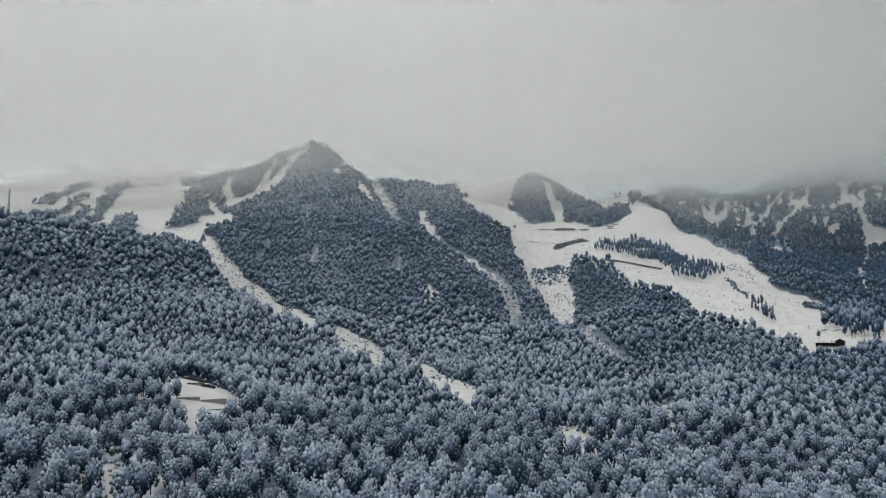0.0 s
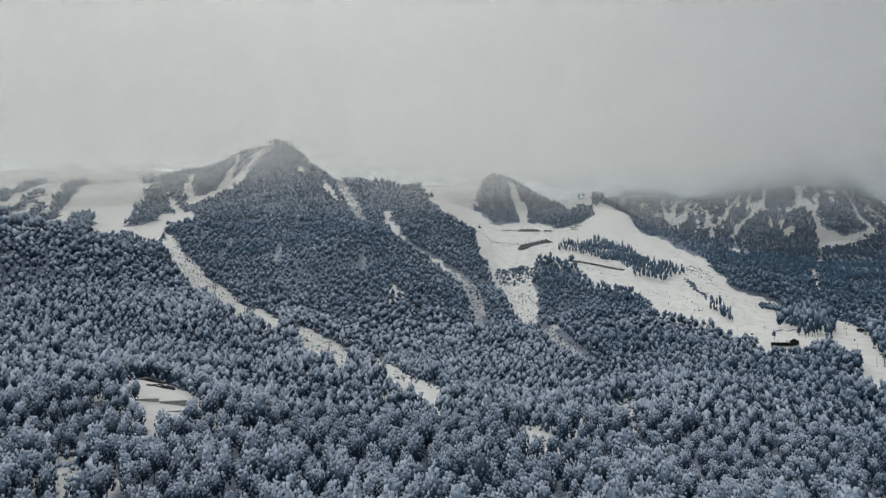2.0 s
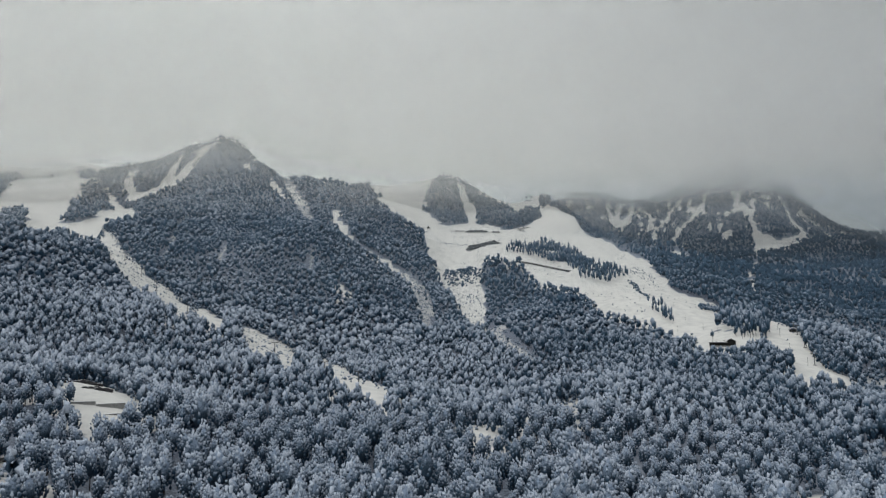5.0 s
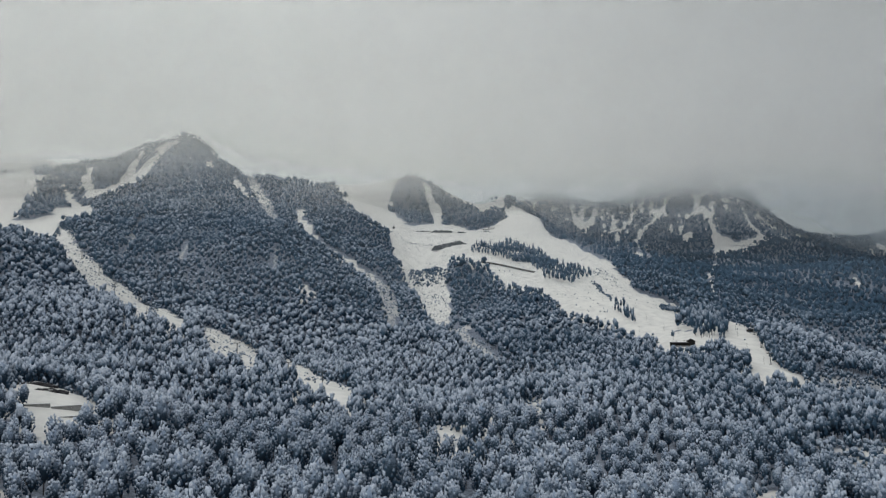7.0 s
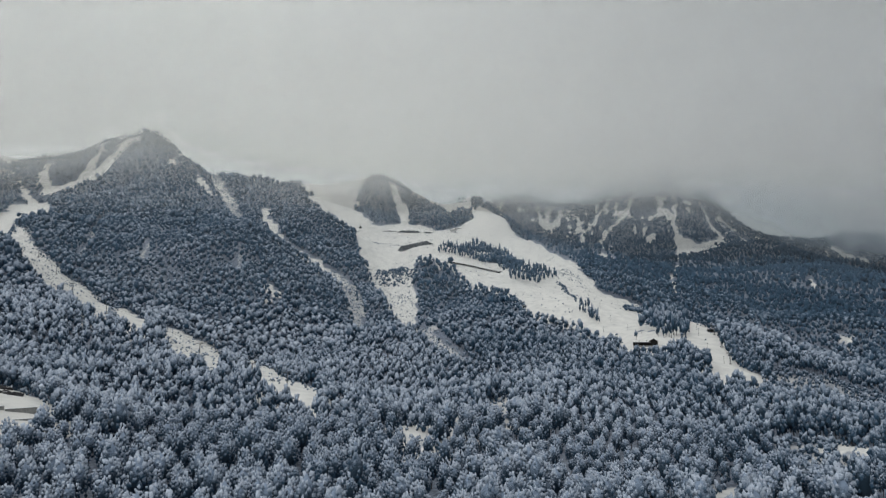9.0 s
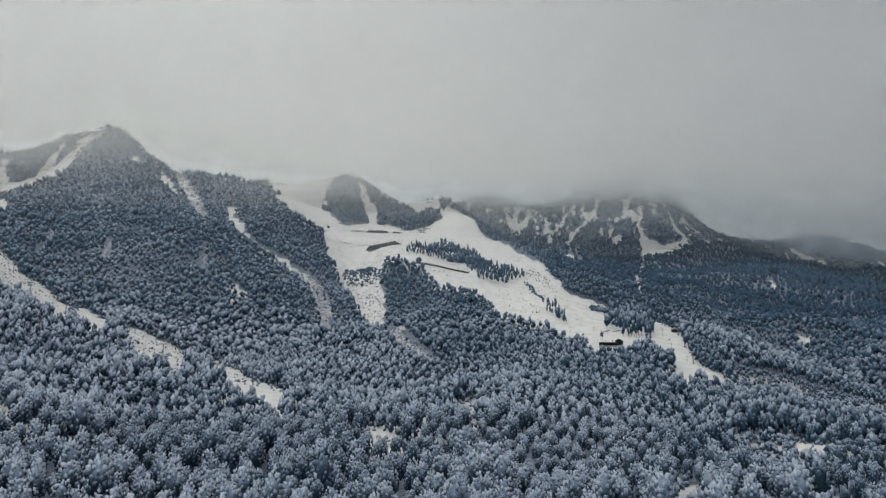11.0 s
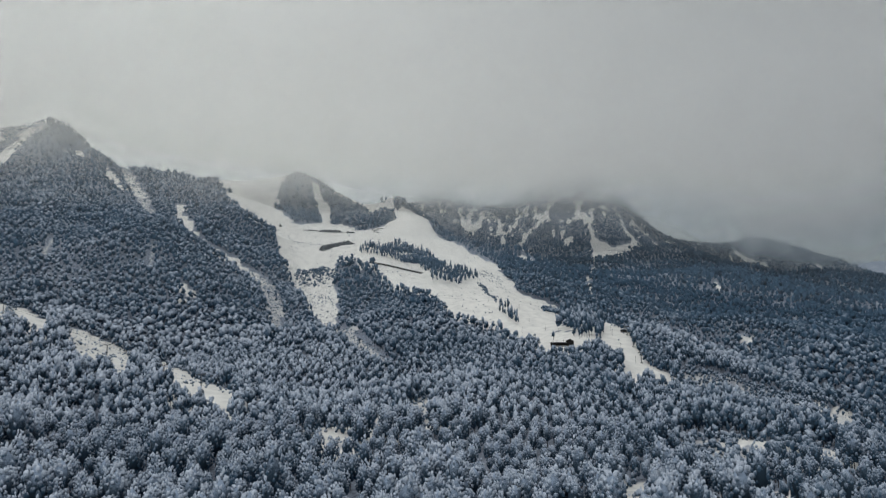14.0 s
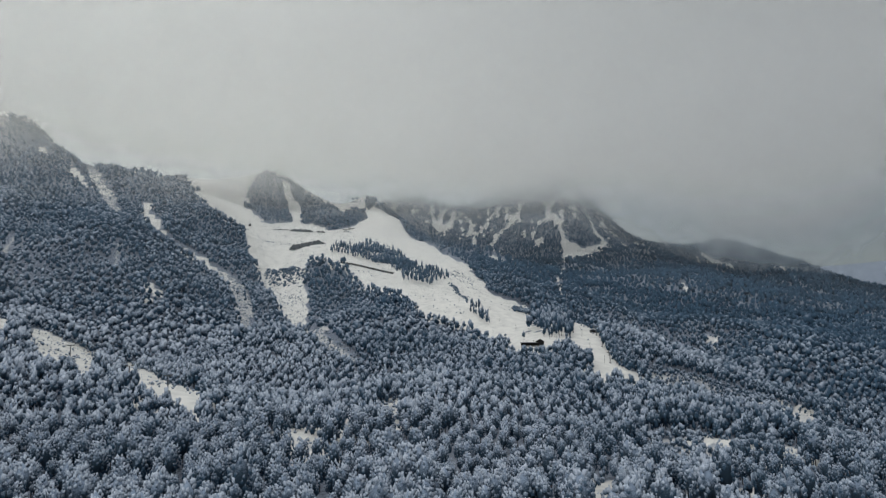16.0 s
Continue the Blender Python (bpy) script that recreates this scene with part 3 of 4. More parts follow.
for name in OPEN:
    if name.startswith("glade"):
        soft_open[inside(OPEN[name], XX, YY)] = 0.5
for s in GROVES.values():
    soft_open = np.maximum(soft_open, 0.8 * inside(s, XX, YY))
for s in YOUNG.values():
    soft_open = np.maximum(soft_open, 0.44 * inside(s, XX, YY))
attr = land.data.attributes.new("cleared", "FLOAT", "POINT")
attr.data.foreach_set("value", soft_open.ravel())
tagged(land, "snow-covered mountain slopes with white pistes between the woods", "ground", kind="structure")


# ---- thin cloud that hangs on the mountains ----
def bump(a, middle, wide):
    return np.exp(-((a - middle) / wide) ** 2)


def cloud_veil(radius, low, high, thick, haze, lift, top=(0.30, 0.60), least=0.0, meet=35.0, a0=-58.0, a1=84.0, tone=(0.97, 0.97, 0.93)):
    """A torn sheet of thin cloud across the valley: low and high as slopes from the valley's eye level. It hangs lower in the
    bowl and over the west range, thins out towards its ends, and comes to nothing where it meets the ground."""
    low, high = 100 + low * radius, 100 + high * radius
    az = np.radians(np.linspace(a0, a1, int((a1 - a0) * 1.6)))
    zz = np.arange(-20, 130 + 0.6 * radius, 22.0)
    a, z = np.meshgrid(az, zz)
    r = radius + 60 * np.sin(3.1 * a) + 0.06 * (z - 300)
    x, y, deg = r * np.sin(a), r * np.cos(a), np.degrees(a)
    n = len(az)
    q = (np.arange(len(zz) - 1)[:, None] * n + np.arange(n - 1)[None]).ravel()
    ob = new("cloud_veil", mesh_from("cloud_veil", np.c_[x.ravel(), y.ravel(), z.ravel()], np.c_[q, q + 1, q + 1 + n, q + n],
                                     cloud_material(low, high, thick, haze, lift, tone, (100 + top[0] * radius, 100 + top[1] * radius), least), True))
    ease = lambda v: np.clip(v, 0, 1) ** 2 * (3 - 2 * np.clip(v, 0, 1))
    thin = (1 - ease((a1 - deg) / 44)) * ease((z - 100 - 0.12 * radius) / (0.1 * radius))
    fade = ease((deg - a0) / 9) * (1 - thin * (1 - 2 * least)) * ease((z - ground(x, y) - 3) / meet)
    sag = (40 if radius < 1900 else -30) * bump(deg, -27, 10) - 30 * bump(deg, -8, 6) + (200 if radius > 1900 else 40) * bump(deg, 48, 9)
    for name, value in (("fade", fade), ("sag", sag)):
        at = ob.data.attributes.new(name, "FLOAT", "POINT")
        at.data.foreach_set("value", value.astype(np.float32).ravel())
    return tagged(ob, "thin grey-white cloud clinging to the mountain tops", "cloud", "low cloud", "stuff")


for radius, low, high, thick, haze in ((820, 0.15, 0.26, 0.138, 0.04), (1240, 0.105, 0.205, 0.138, 0.085), (1400, 0.125, 0.235, 0.138, 0.06),
                                       (1490, 0.155, 0.24, 0.138, 0.035), (1600, 0.155, 0.245, 0.138, 0.035), (1710, 0.145, 0.22, 0.138, 0.035),
                                       (1960, 0.11, 0.17, 0.138, 0.035)):
    cloud_veil(radius, low, high, thick, haze, 0.05 * radius, (0.35, 0.7), 0.3, 35.0 if radius < 1300 else 90.0)
cloud_veil(2260, 0.12, 0.24, 0.9, 0.07, 190, (0.3, 0.5), 0.5, 90)


# ---- the woods ----
def ball(level):
    """The corners and faces of a round clump: 0 eight-faced, 1 twenty-faced."""
    if level == 0:
        v = np.array([(1, 0, 0), (0, 1, 0), (-1, 0, 0), (0, -1, 0), (0, 0, 1), (0, 0, -1)], float)
        f = [(0, 1, 4), (1, 2, 4), (2, 3, 4), (3, 0, 4), (1, 0, 5), (2, 1, 5), (3, 2, 5), (0, 3, 5)]
        return v, np.array(f)
    bm = bmesh.new()
    bmesh.ops.create_icosphere(bm, subdivisions=1, radius=1.0)
    v, f = np.array([p.co[:] for p in bm.verts]), np.array([[p.index for p in q.verts] for q in bm.faces])
    bm.free()
    return v, f


def crown(seed, lumps, sprays=0, core=True, low=-0.75):
    """A frosted crown, 1 wide and 1 high from the tree's foot: many small clumps of frosted twigs heaped over a few
    boughs, round a core of twigs darkened for the crown's inner shade. Gives corners, faces, 1 for each core face, and
    rounded normals."""
    rs = np.random.RandomState(seed)
    bv, bf = ball(0)
    verts, faces, dark, normals, n = [], [], [], [], 0
    middle = np.array((rs.uniform(-0.04, 0.04), rs.uniform(-0.04, 0.04), 0.55))
    boughs = rs.normal(size=(5, 3)) + np.array((0, 0, 0.5))
    boughs /= np.linalg.norm(boughs, axis=1)[:, None]
    size = 0.56 / math.sqrt(lumps) if lumps > 2 else 0.46

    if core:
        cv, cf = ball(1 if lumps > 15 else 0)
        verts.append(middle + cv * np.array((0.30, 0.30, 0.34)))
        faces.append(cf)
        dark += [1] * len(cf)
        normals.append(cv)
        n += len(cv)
    reach = np.array((max(0.14, 0.5 - 0.85 * size),) * 2 + (max(0.13, 0.47 - 0.65 * size),))
    for k in range(lumps):
        up = 1 - (1 - low) * (k + rs.uniform(0.2, 0.8)) / lumps
        a = 2.39996 * k + rs.uniform(-0.35, 0.35) + seed
        d = np.array((math.sqrt(max(0, 1 - up * up)) * math.cos(a), math.sqrt(max(0, 1 - up * up)) * math.sin(a), up))
        out = 0.76 + 0.40 * np.max(np.exp((boughs @ d - 1) * 5)) + rs.normal() * 0.06
        if lumps <= 2:
            out = 0.0
        c = middle + d * reach * out * (1 - 0.12 * up)
        r = size * rs.uniform(0.75, 1.3)
        ball_size = np.array((r, r, r * rs.uniform(0.6, 0.95) if lumps > 2 else 0.42))
        v = (bv * (1 + rs.uniform(-0.22, 0.22, (len(bv), 1)))) @ np.array(Euler(rs.uniform(0, 6.28, 3)).to_matrix())
        v = v + rs.uniform(-0.15, 0.15, v.shape)
        m = 0.65 * v / np.linalg.norm(v, axis=1)[:, None] + 0.6 * d
        verts.append(c + v * ball_size)
        normals.append(m / np.linalg.norm(m, axis=1)[:, None])
        faces.append(bf + n)
        dark += [0] * len(bf)
        n += len(bv)
        if sprays:
            e = rs.normal(size=(sprays, 3)) + 0.8 * d + np.array((0, 0, 0.3))
            e /= np.linalg.norm(e, axis=1)[:, None]
            u = np.cross(e, rs.normal(size=(sprays, 3)))
            u /= np.linalg.norm(u, axis=1)[:, None]
            w = np.cross(e, u) + 0.5 * e
            base = c + e * ball_size * rs.uniform(0.8, 1.1, (sprays, 1))
            t = r * rs.uniform(0.35, 0.7, (sprays, 1))
            tri = np.stack([base + t * u, base + t * (0.9 * w - 0.4 * u), base - t * (0.6 * u + 0.7 * w)], 1)
            verts.append(tri.reshape(-1, 3))
            normals.append(np.repeat(0.65 * e + 0.6 * d, 3, axis=0))
            faces.append(np.arange(3 * sprays).reshape(-1, 3) + n)
            dark += [0] * sprays
            n += 3 * sprays
    return np.concatenate(verts), np.concatenate(faces), np.array(dark), np.concatenate(normals)


def planted(x, y):
    """Which places carry a tree."""
    rs = np.random.RandomState(len(x))
    keep = ~clearing(x, y)
    for s in THIN.values():
        keep &= (beside(s, x, y) > 1.0) | (rs.uniform(size=len(x)) < 0.03)
    high = np.clip((ground(x, y) - 330) / 220, 0, 1) * (np.hypot(x, y) > 1900)
    keep &= rs.uniform(size=len(x)) > 0.4 * high * np.clip(0.6 + 1.2 * lattice(x, y, 70, 14), 0, 1)
    keep &= ~in_any(BRUSH, x, y)
    return keep


def scatter(seed, r0, r1, cell, a0=-39.0, a1=60.0):
    """Places on a jittered grid between two distances and headings from the valley's middle."""
    rs = np.random.RandomState(seed)
    n = int(2 * r1 / cell) + 2
    i, j = np.meshgrid(np.arange(n), np.arange(n))
    x = -r1 + cell * (i.ravel() + 0.5 * (j.ravel() % 2) + rs.uniform(-0.36, 0.36, n * n))
    y = -r1 + cell * (j.ravel() + rs.uniform(-0.36, 0.36, n * n))
    r, a = np.hypot(x, y), np.degrees(np.arctan2(x, y))
    k = (r >= r0) & (r < r1) & (a > a0) & (a < a1)
    x, y = x[k], y[k]
    k = planted(x, y)
    return x[k], y[k]


def facing(x, y):
    """How far a slope turns towards the valley's middle."""
    r = np.hypot(x, y) + 1e-6
    s = 12.0
    return (ground(x + s * x / r, y + s * y / r) - ground(x - s * x / r, y - s * y / r)) / (2 * s) - (ground(x, y) - EYE) / r


def tree_sizes(x, y, rs):
    """Width and height of the trees: stands of taller and lower growth."""
    stand = 1 + 0.16 * lattice(x, y, 90, 11) + 0.14 * lattice(x, y, 35, 12)
    w = np.minimum(rs.lognormal(1.62, 0.2, len(x)), 8.5) * stand
    slender = in_any(GROVES, x, y)
    young = np.where(in_any(YOUNG, x, y), 0.5, 1.0)
    return np.where(slender, 0.62, 1.0) * young * w, np.where(slender, 1.3, 1.0) * young * w * rs.uniform(1.8, 2.45, len(x))


def woods(name, label, x, y, protos, seed, wide=1.0, sink=0.0, tall=1.0):
    """Many trees as one joined mesh: crowns from a few kinds, each turned and sized, on a short stem hidden below."""
    rs = np.random.RandomState(seed)
    w, h = tree_sizes(x, y, rs)
    w, h = w * wide, h * tall
    a = rs.uniform(0, 2 * math.pi, len(x))
    z = ground(x, y)
    kind = rs.randint(0, len(protos), len(x))
    vs, fs, ds, ns, start = [], [], [], [], 0
    for k, (pv, pf, pd, pn) in enumerate(protos):
        m = np.where(kind == k)[0]
        c, s = np.cos(a[m])[:, None], np.sin(a[m])[:, None]
        px, py, pz = pv[:, 0][None], pv[:, 1][None], pv[:, 2][None]
        lift = 0.3 - sink
        v = np.stack([x[m][:, None] + w[m][:, None] * (px * c - py * s), y[m][:, None] + w[m][:, None] * (px * s + py * c),
                      z[m][:, None] + lift + h[m][:, None] * pz], -1)
        vs.append(v.reshape(-1, 3))
        fs.append((pf[None] + (start + len(pv) * np.arange(len(m)))[:, None, None]).reshape(-1, 3))
        ds.append(np.tile(pd, len(m)))
        qx, qy, qz = pn[:, 0][None], pn[:, 1][None], pn[:, 2][None]
        ns.append(np.stack([qx * c - qy * s, qx * s + qy * c, qz + 0 * c], -1).reshape(-1, 3))
        start += len(pv) * len(m)
    ob = new(name, mesh_from(name, np.concatenate(vs), np.concatenate(fs), FROST, True, SHADED_TWIGS, np.concatenate(ds), np.concatenate(ns)))
    return tagged(ob, label, "forest", kind="stuff")


def stems(name, x, y):
    """The stems below those crowns, three-sided."""
    grown = ~in_any(YOUNG, x, y)
    x, y = x[grown], y[grown]
    z = ground(x, y)
    n = len(x)
    v = []
    for k in range(3):
        a = 2.0944 * k
        v += [np.c_[x + 0.2 * math.cos(a), y + 0.2 * math.sin(a), z - 0.5], np.c_[x + 0.14 * math.cos(a), y + 0.14 * math.sin(a), z + 6.5]]
    verts = np.stack(v, 1).reshape(-1, 3)
    b = 6 * np.arange(n)[:, None]
    faces = np.concatenate([b + np.array(f) for f in ((0, 2, 3), (0, 3, 1), (2, 4, 5), (2, 5, 3), (4, 0, 1), (4, 1, 5))])
    return tagged(new(name, mesh_from(name, verts, faces, BARK)), "dark bare stems of the snowy wood", "tree stems", kind="stuff")


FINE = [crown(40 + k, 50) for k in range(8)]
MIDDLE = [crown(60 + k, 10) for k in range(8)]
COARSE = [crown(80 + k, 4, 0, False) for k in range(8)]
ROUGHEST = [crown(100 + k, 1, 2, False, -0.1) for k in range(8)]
BUSH = [crown(120 + k, 3, 1, False, 0.0) for k in range(6)]

NEAR_X, NEAR_Y = scatter(1, 120, 330, 6.3)
order = np.argsort(np.hypot(NEAR_X, NEAR_Y))
single, joined = order[:300], order[300:]
woods("near_forest", "frosted deciduous forest on the valley floor", NEAR_X[joined], NEAR_Y[joined], FINE, 2)
stems("near_stems", NEAR_X[joined], NEAR_Y[joined])
x, y = scatter(4, 330, 680, 5.5)
k = facing(x, y) > -0.2
woods("valley_forest", "snow-laden deciduous forest climbing the slopes", x[k], y[k], MIDDLE, 5, 0.87, 0.0, 0.9)
stems("valley_stems", x[k], y[k])
x, y = scatter(7, 680, 1300, 6.2)
k = (facing(x, y) > -0.13) | (x > 380)
woods("slope_forest", "blue-grey frosted forest on the mountain flanks", x[k], y[k], COARSE, 8, 1.15)
x, y = scatter(9, 1300, 2750, 8.4)
k = facing(x, y) > -0.03
woods("far_forest", "dark snowy forest high on the far mountains", x[k], y[k], ROUGHEST, 10, 1.3)
x, y = scatter(12, 200, 1500, 22, 60, 321)
woods("outlying_forest", "snowy forest on the slopes round the valley", x, y, ROUGHEST, 13, 1.6)


# ---- groves on the pistes: close, slender trees ----
def in_groves(gap):
    rs = np.random.RandomState(61)
    xs, ys = [], []
    for shape in GROVES.values():
        c = np.array(shape, float)
        lo, hi = c.min(0), c.max(0)
        n = int((hi[0] - lo[0]) * (hi[1] - lo[1]) / gap ** 2)
        x, y = rs.uniform(lo[0], hi[0], n), rs.uniform(lo[1], hi[1], n)
        k = inside(shape, x, y) & (lattice(x, y, 24, 63) + 0.5 * lattice(x, y, 9, 64) > 0.1)
        xs.append(x[k])
        ys.append(y[k])
    return np.concatenate(xs), np.concatenate(ys)


x, y = in_groves(12.5)
woods("grove", "slender dark snowy trees in groves between the pistes", x, y, MIDDLE, 62)


# ---- brush: low frosted bushes on thin and open ground ----
def bushes(seed):
    """Places of bushes: close in the brush, thin in the gullies, few on the pistes' edges."""
    rs = np.random.RandomState(seed)
    xs, ys = [], []
    for shape, gap in [(b, 6.5) for b in BRUSH.values()] + [(OPEN["bowl_piste"], 17.0), (OPEN["tongue"], 8.0), (OPEN["narrow_piste"], 6.0), (OPEN["narrow_piste_c"], 6.0), (OPEN["narrow_piste_d"], 6.0), (OPEN["piste_tail"], 25.0), (OPEN["west_range"], 60.0), (OPEN["bench"], 8.0)] + [(OPEN[k], 3.6) for k in OPEN if k.startswith("glade")]:
        c = np.array([p[:2] for p in shape], float)
        lo, hi = c.min(0), c.max(0)
        n = int((hi[0] - lo[0]) * (hi[1] - lo[1]) / gap ** 2)
        x, y = rs.uniform(lo[0], hi[0], n), rs.uniform(lo[1], hi[1], n)
        k = inside([p[:2] for p in shape], x, y) & (lattice(x, y, 40, seed) + 0.3 * lattice(x, y, 12, seed + 1) > -0.1)
        xs.append(x[k])
        ys.append(y[k])
    for strip in THIN.values():
        for (x1, y1, w1), (x2, y2, w2) in zip(strip, strip[1:]):
            n = int(math.hypot(x2 - x1, y2 - y1) * (w1 + w2) / 12)
            f, g = rs.uniform(0, 1, n), rs.uniform(-1.1, 1.1, n)
            xs.append(x1 + f * (x2 - x1) + g * (w1 + w2) / 2 * (y2 - y1) / (math.hypot(x2 - x1, y2 - y1) + 1e-6))
            ys.append(y1 + f * (y2 - y1) - g * (w1 + w2) / 2 * (x2 - x1) / (math.hypot(x2 - x1, y2 - y1) + 1e-6))
    return np.concatenate(xs), np.concatenate(ys)


x, y = bushes(31)
woods("brush", "low frosted bushes in the gullies and on the pistes", x, y, BUSH, 32, 0.3, 1.6, 0.22)


# ---- scrub on the thin ground of the spur ----
def in_scrub(gap):
    rs = np.random.RandomState(81)
    xs, ys = [], []
    for shape in YOUNG.values():
        c = np.array(shape, float)
        lo, hi = c.min(0), c.max(0)
        n = int((hi[0] - lo[0]) * (hi[1] - lo[1]) / gap ** 2)
        x, y = rs.uniform(lo[0], hi[0], n), rs.uniform(lo[1], hi[1], n)
        k = inside(shape, x, y) & ~clearing(x, y) & (lattice(x, y, 22, 83) > -0.55)
        xs.append(x[k])
        ys.append(y[k])
    return np.concatenate(xs), np.concatenate(ys)


x, y = in_scrub(3.1)
woods("scrub", "pale frosted scrub on the thin snowy ground of the spur", x, y, COARSE, 82, 0.95, 0.9, 0.7)


# ---- thickets on the pistes and young growth round the glades ----
def edges(shapes, gap, rs):
    """Places along the outlines."""
    xs, ys = [], []
    for shape in shapes:
        for (x1, y1), (x2, y2) in zip(shape, shape[1:] + shape[:1]):
            n = max(1, int(math.hypot(x2 - x1, y2 - y1) / gap))
            f = (np.arange(n) + rs.uniform(0, 1, n)) / n
            xs.append(x1 + f * (x2 - x1) + rs.uniform(-2.5, 2.5, n))
            ys.append(y1 + f * (y2 - y1) + rs.uniform(-2.5, 2.5, n))
    return np.concatenate(xs), np.concatenate(ys)


rs = np.random.RandomState(71)
x, y = edges([OPEN[k] for k in OPEN if k.startswith(("glade", "house", "narrow", "piste_tail"))], 3.2, rs)
k = ~((x > -126) & (x < -80) & (y < 305) & (y > 262))
x, y = x[k], y[k]
woods("young_growth", "low frosted saplings round the snowy glades", x, y, COARSE, 72, 0.42, 1.2, 0.42)
x, y = edges([OPEN[k] for k in OPEN if k.startswith(("glade", "house", "narrow", "piste_tail"))], 2.8, rs)
r = np.hypot(x, y)
x, y = x * (1 + 5 / r), y * (1 + 5 / r)
k = ~clearing(x, y)
woods("half_grown_trees", "half-grown frosted trees behind the snowy glades", x[k], y[k], COARSE, 74, 0.7, 1.6, 0.75)
xs, ys = [], []
for shape in THICKETS.values():
    c = np.array(shape, float)
    lo, hi = c.min(0), c.max(0)
    n = int((hi[0] - lo[0]) * (hi[1] - lo[1]) / 9)
    px, py = rs.uniform(lo[0], hi[0], n), rs.uniform(lo[1], hi[1], n)
    k = inside(shape, px, py)
    xs.append(px[k])
    ys.append(py[k])
woods("thicket", "grey frosted thicket on the open slope", np.concatenate(xs), np.concatenate(ys), BUSH, 73, 0.62, 2.2, 0.42)

def part(name, bm, mat, parent=None, label=""):
    """Links a bmesh as one mesh object, under a thing or a part."""
    me = bpy.data.meshes.new(name)
    bm.to_mesh(me)
    bm.free()
    me.materials.append(mat)
    ob = new(name, me)
    if parent is not None:
        ob.parent = parent
    return tagged(ob, label)


def solid_tree(k):
    """A single tree of the near wood: forked trunk with limbs, frosted crown. About 1 wide, scaled when planted."""
    rs = np.random.RandomState(200 + k)
    tree = new("tree")
    bm = bmesh.new()

    def limb(a, b, r0, r1):
        a, b = Vector(a), Vector(b)
        m = Matrix.Translation((a + b) / 2) @ (b - a).to_track_quat("Z", "Y").to_matrix().to_4x4()
        bmesh.ops.create_cone(bm, segments=6, radius1=r0, radius2=r1, depth=(b - a).length, matrix=m)
    fork = (rs.uniform(-0.03, 0.03), rs.uniform(-0.03, 0.03), 0.42)
    limb((0, 0, -0.08), fork, 0.032, 0.022)
    for i in range(5):
        a = 1.2566 * i + rs.uniform(-0.4, 0.4)
        limb(fork, (0.26 * math.cos(a), 0.26 * math.sin(a), rs.uniform(0.72, 1.05)), 0.016, 0.006)
    part("trunk", bm, BARK, tree, "dark bare trunk with forked limbs")
    pv, pf, pd, pn = crown(300 + k, 60)
    top = new("crown", mesh_from("crown", pv, pf, FROST, True, SHADED_TWIGS, pd, pn))
    top.parent = tree
    tagged(top, "frosted twigs")
    return tagged(tree, "deciduous tree with snow-laden frosted crown in the wood", "tree", "trees of the near wood")


TREES = [solid_tree(k) for k in range(6)]
rs = np.random.RandomState(77)
for n, i in enumerate(single):
    px, py = float(NEAR_X[i]), float(NEAR_Y[i])
    w = min(8.5, rs.lognormal(1.68, 0.2)) * (0.5 if in_any(YOUNG, np.array([px]), np.array([py]))[0] else 1.0)
    m = pose(px, py, float(ground(px, py)), 0, 0, rs.uniform(0, 360))
    if n < len(TREES):
        TREES[n].scale = (w, w, w * rs.uniform(1.8, 2.4))
        TREES[n].matrix_basis = m @ Matrix.Diagonal((*TREES[n].scale, 1))
    else:
        t = copy_thing(TREES[n % 6], m)
        t.matrix_basis = m @ Matrix.Diagonal((w, w, w * rs.uniform(1.8, 2.4), 1))


# ---- buildings and works on the pistes ----
def box(bm, size, centre, turn=0.0, bevel=0.0):
    """A block of that size round a centre, its edges broken."""
    r = bmesh.ops.create_cube(bm, size=1.0, matrix=pose(*centre, 0, 0, turn) @ Matrix.Diagonal((*size, 1)))
    if bevel:
        edges = list({e for v in r["verts"] for e in v.link_edges})
        bmesh.ops.bevel(bm, geom=edges, offset=bevel, segments=1, affect="EDGES")


def rod(bm, a, b, r0, r1=None, sides=8):
    """A round bar from a to b."""
    a, b = Vector(a), Vector(b)
    m = Matrix.Translation((a + b) / 2) @ (b - a).to_track_quat("Z", "Y").to_matrix().to_4x4()
    bmesh.ops.create_cone(bm, cap_ends=True, segments=sides, radius1=r0, radius2=r0 if r1 is None else r1, depth=(b - a).length, matrix=m)


def prism(bm, width, depth, eaves, ridge, centre):
    """A block with a gable: the ridge runs along y."""
    w, d = width / 2, depth / 2
    cx, cy, cz = centre
    pts = [(-w, 0), (w, 0), (w, eaves), (0, ridge), (-w, eaves)]
    front = [bm.verts.new((cx + x, cy - d, cz + z)) for x, z in pts]
    back = [bm.verts.new((cx + x, cy + d, cz + z)) for x, z in pts]
    bm.faces.new(front)
    bm.faces.new(back[::-1])
    for k in range(5):
        j = (k + 1) % 5
        bm.faces.new((front[j], front[k], back[k], back[j]))
    bmesh.ops.recalc_face_normals(bm, faces=bm.faces)


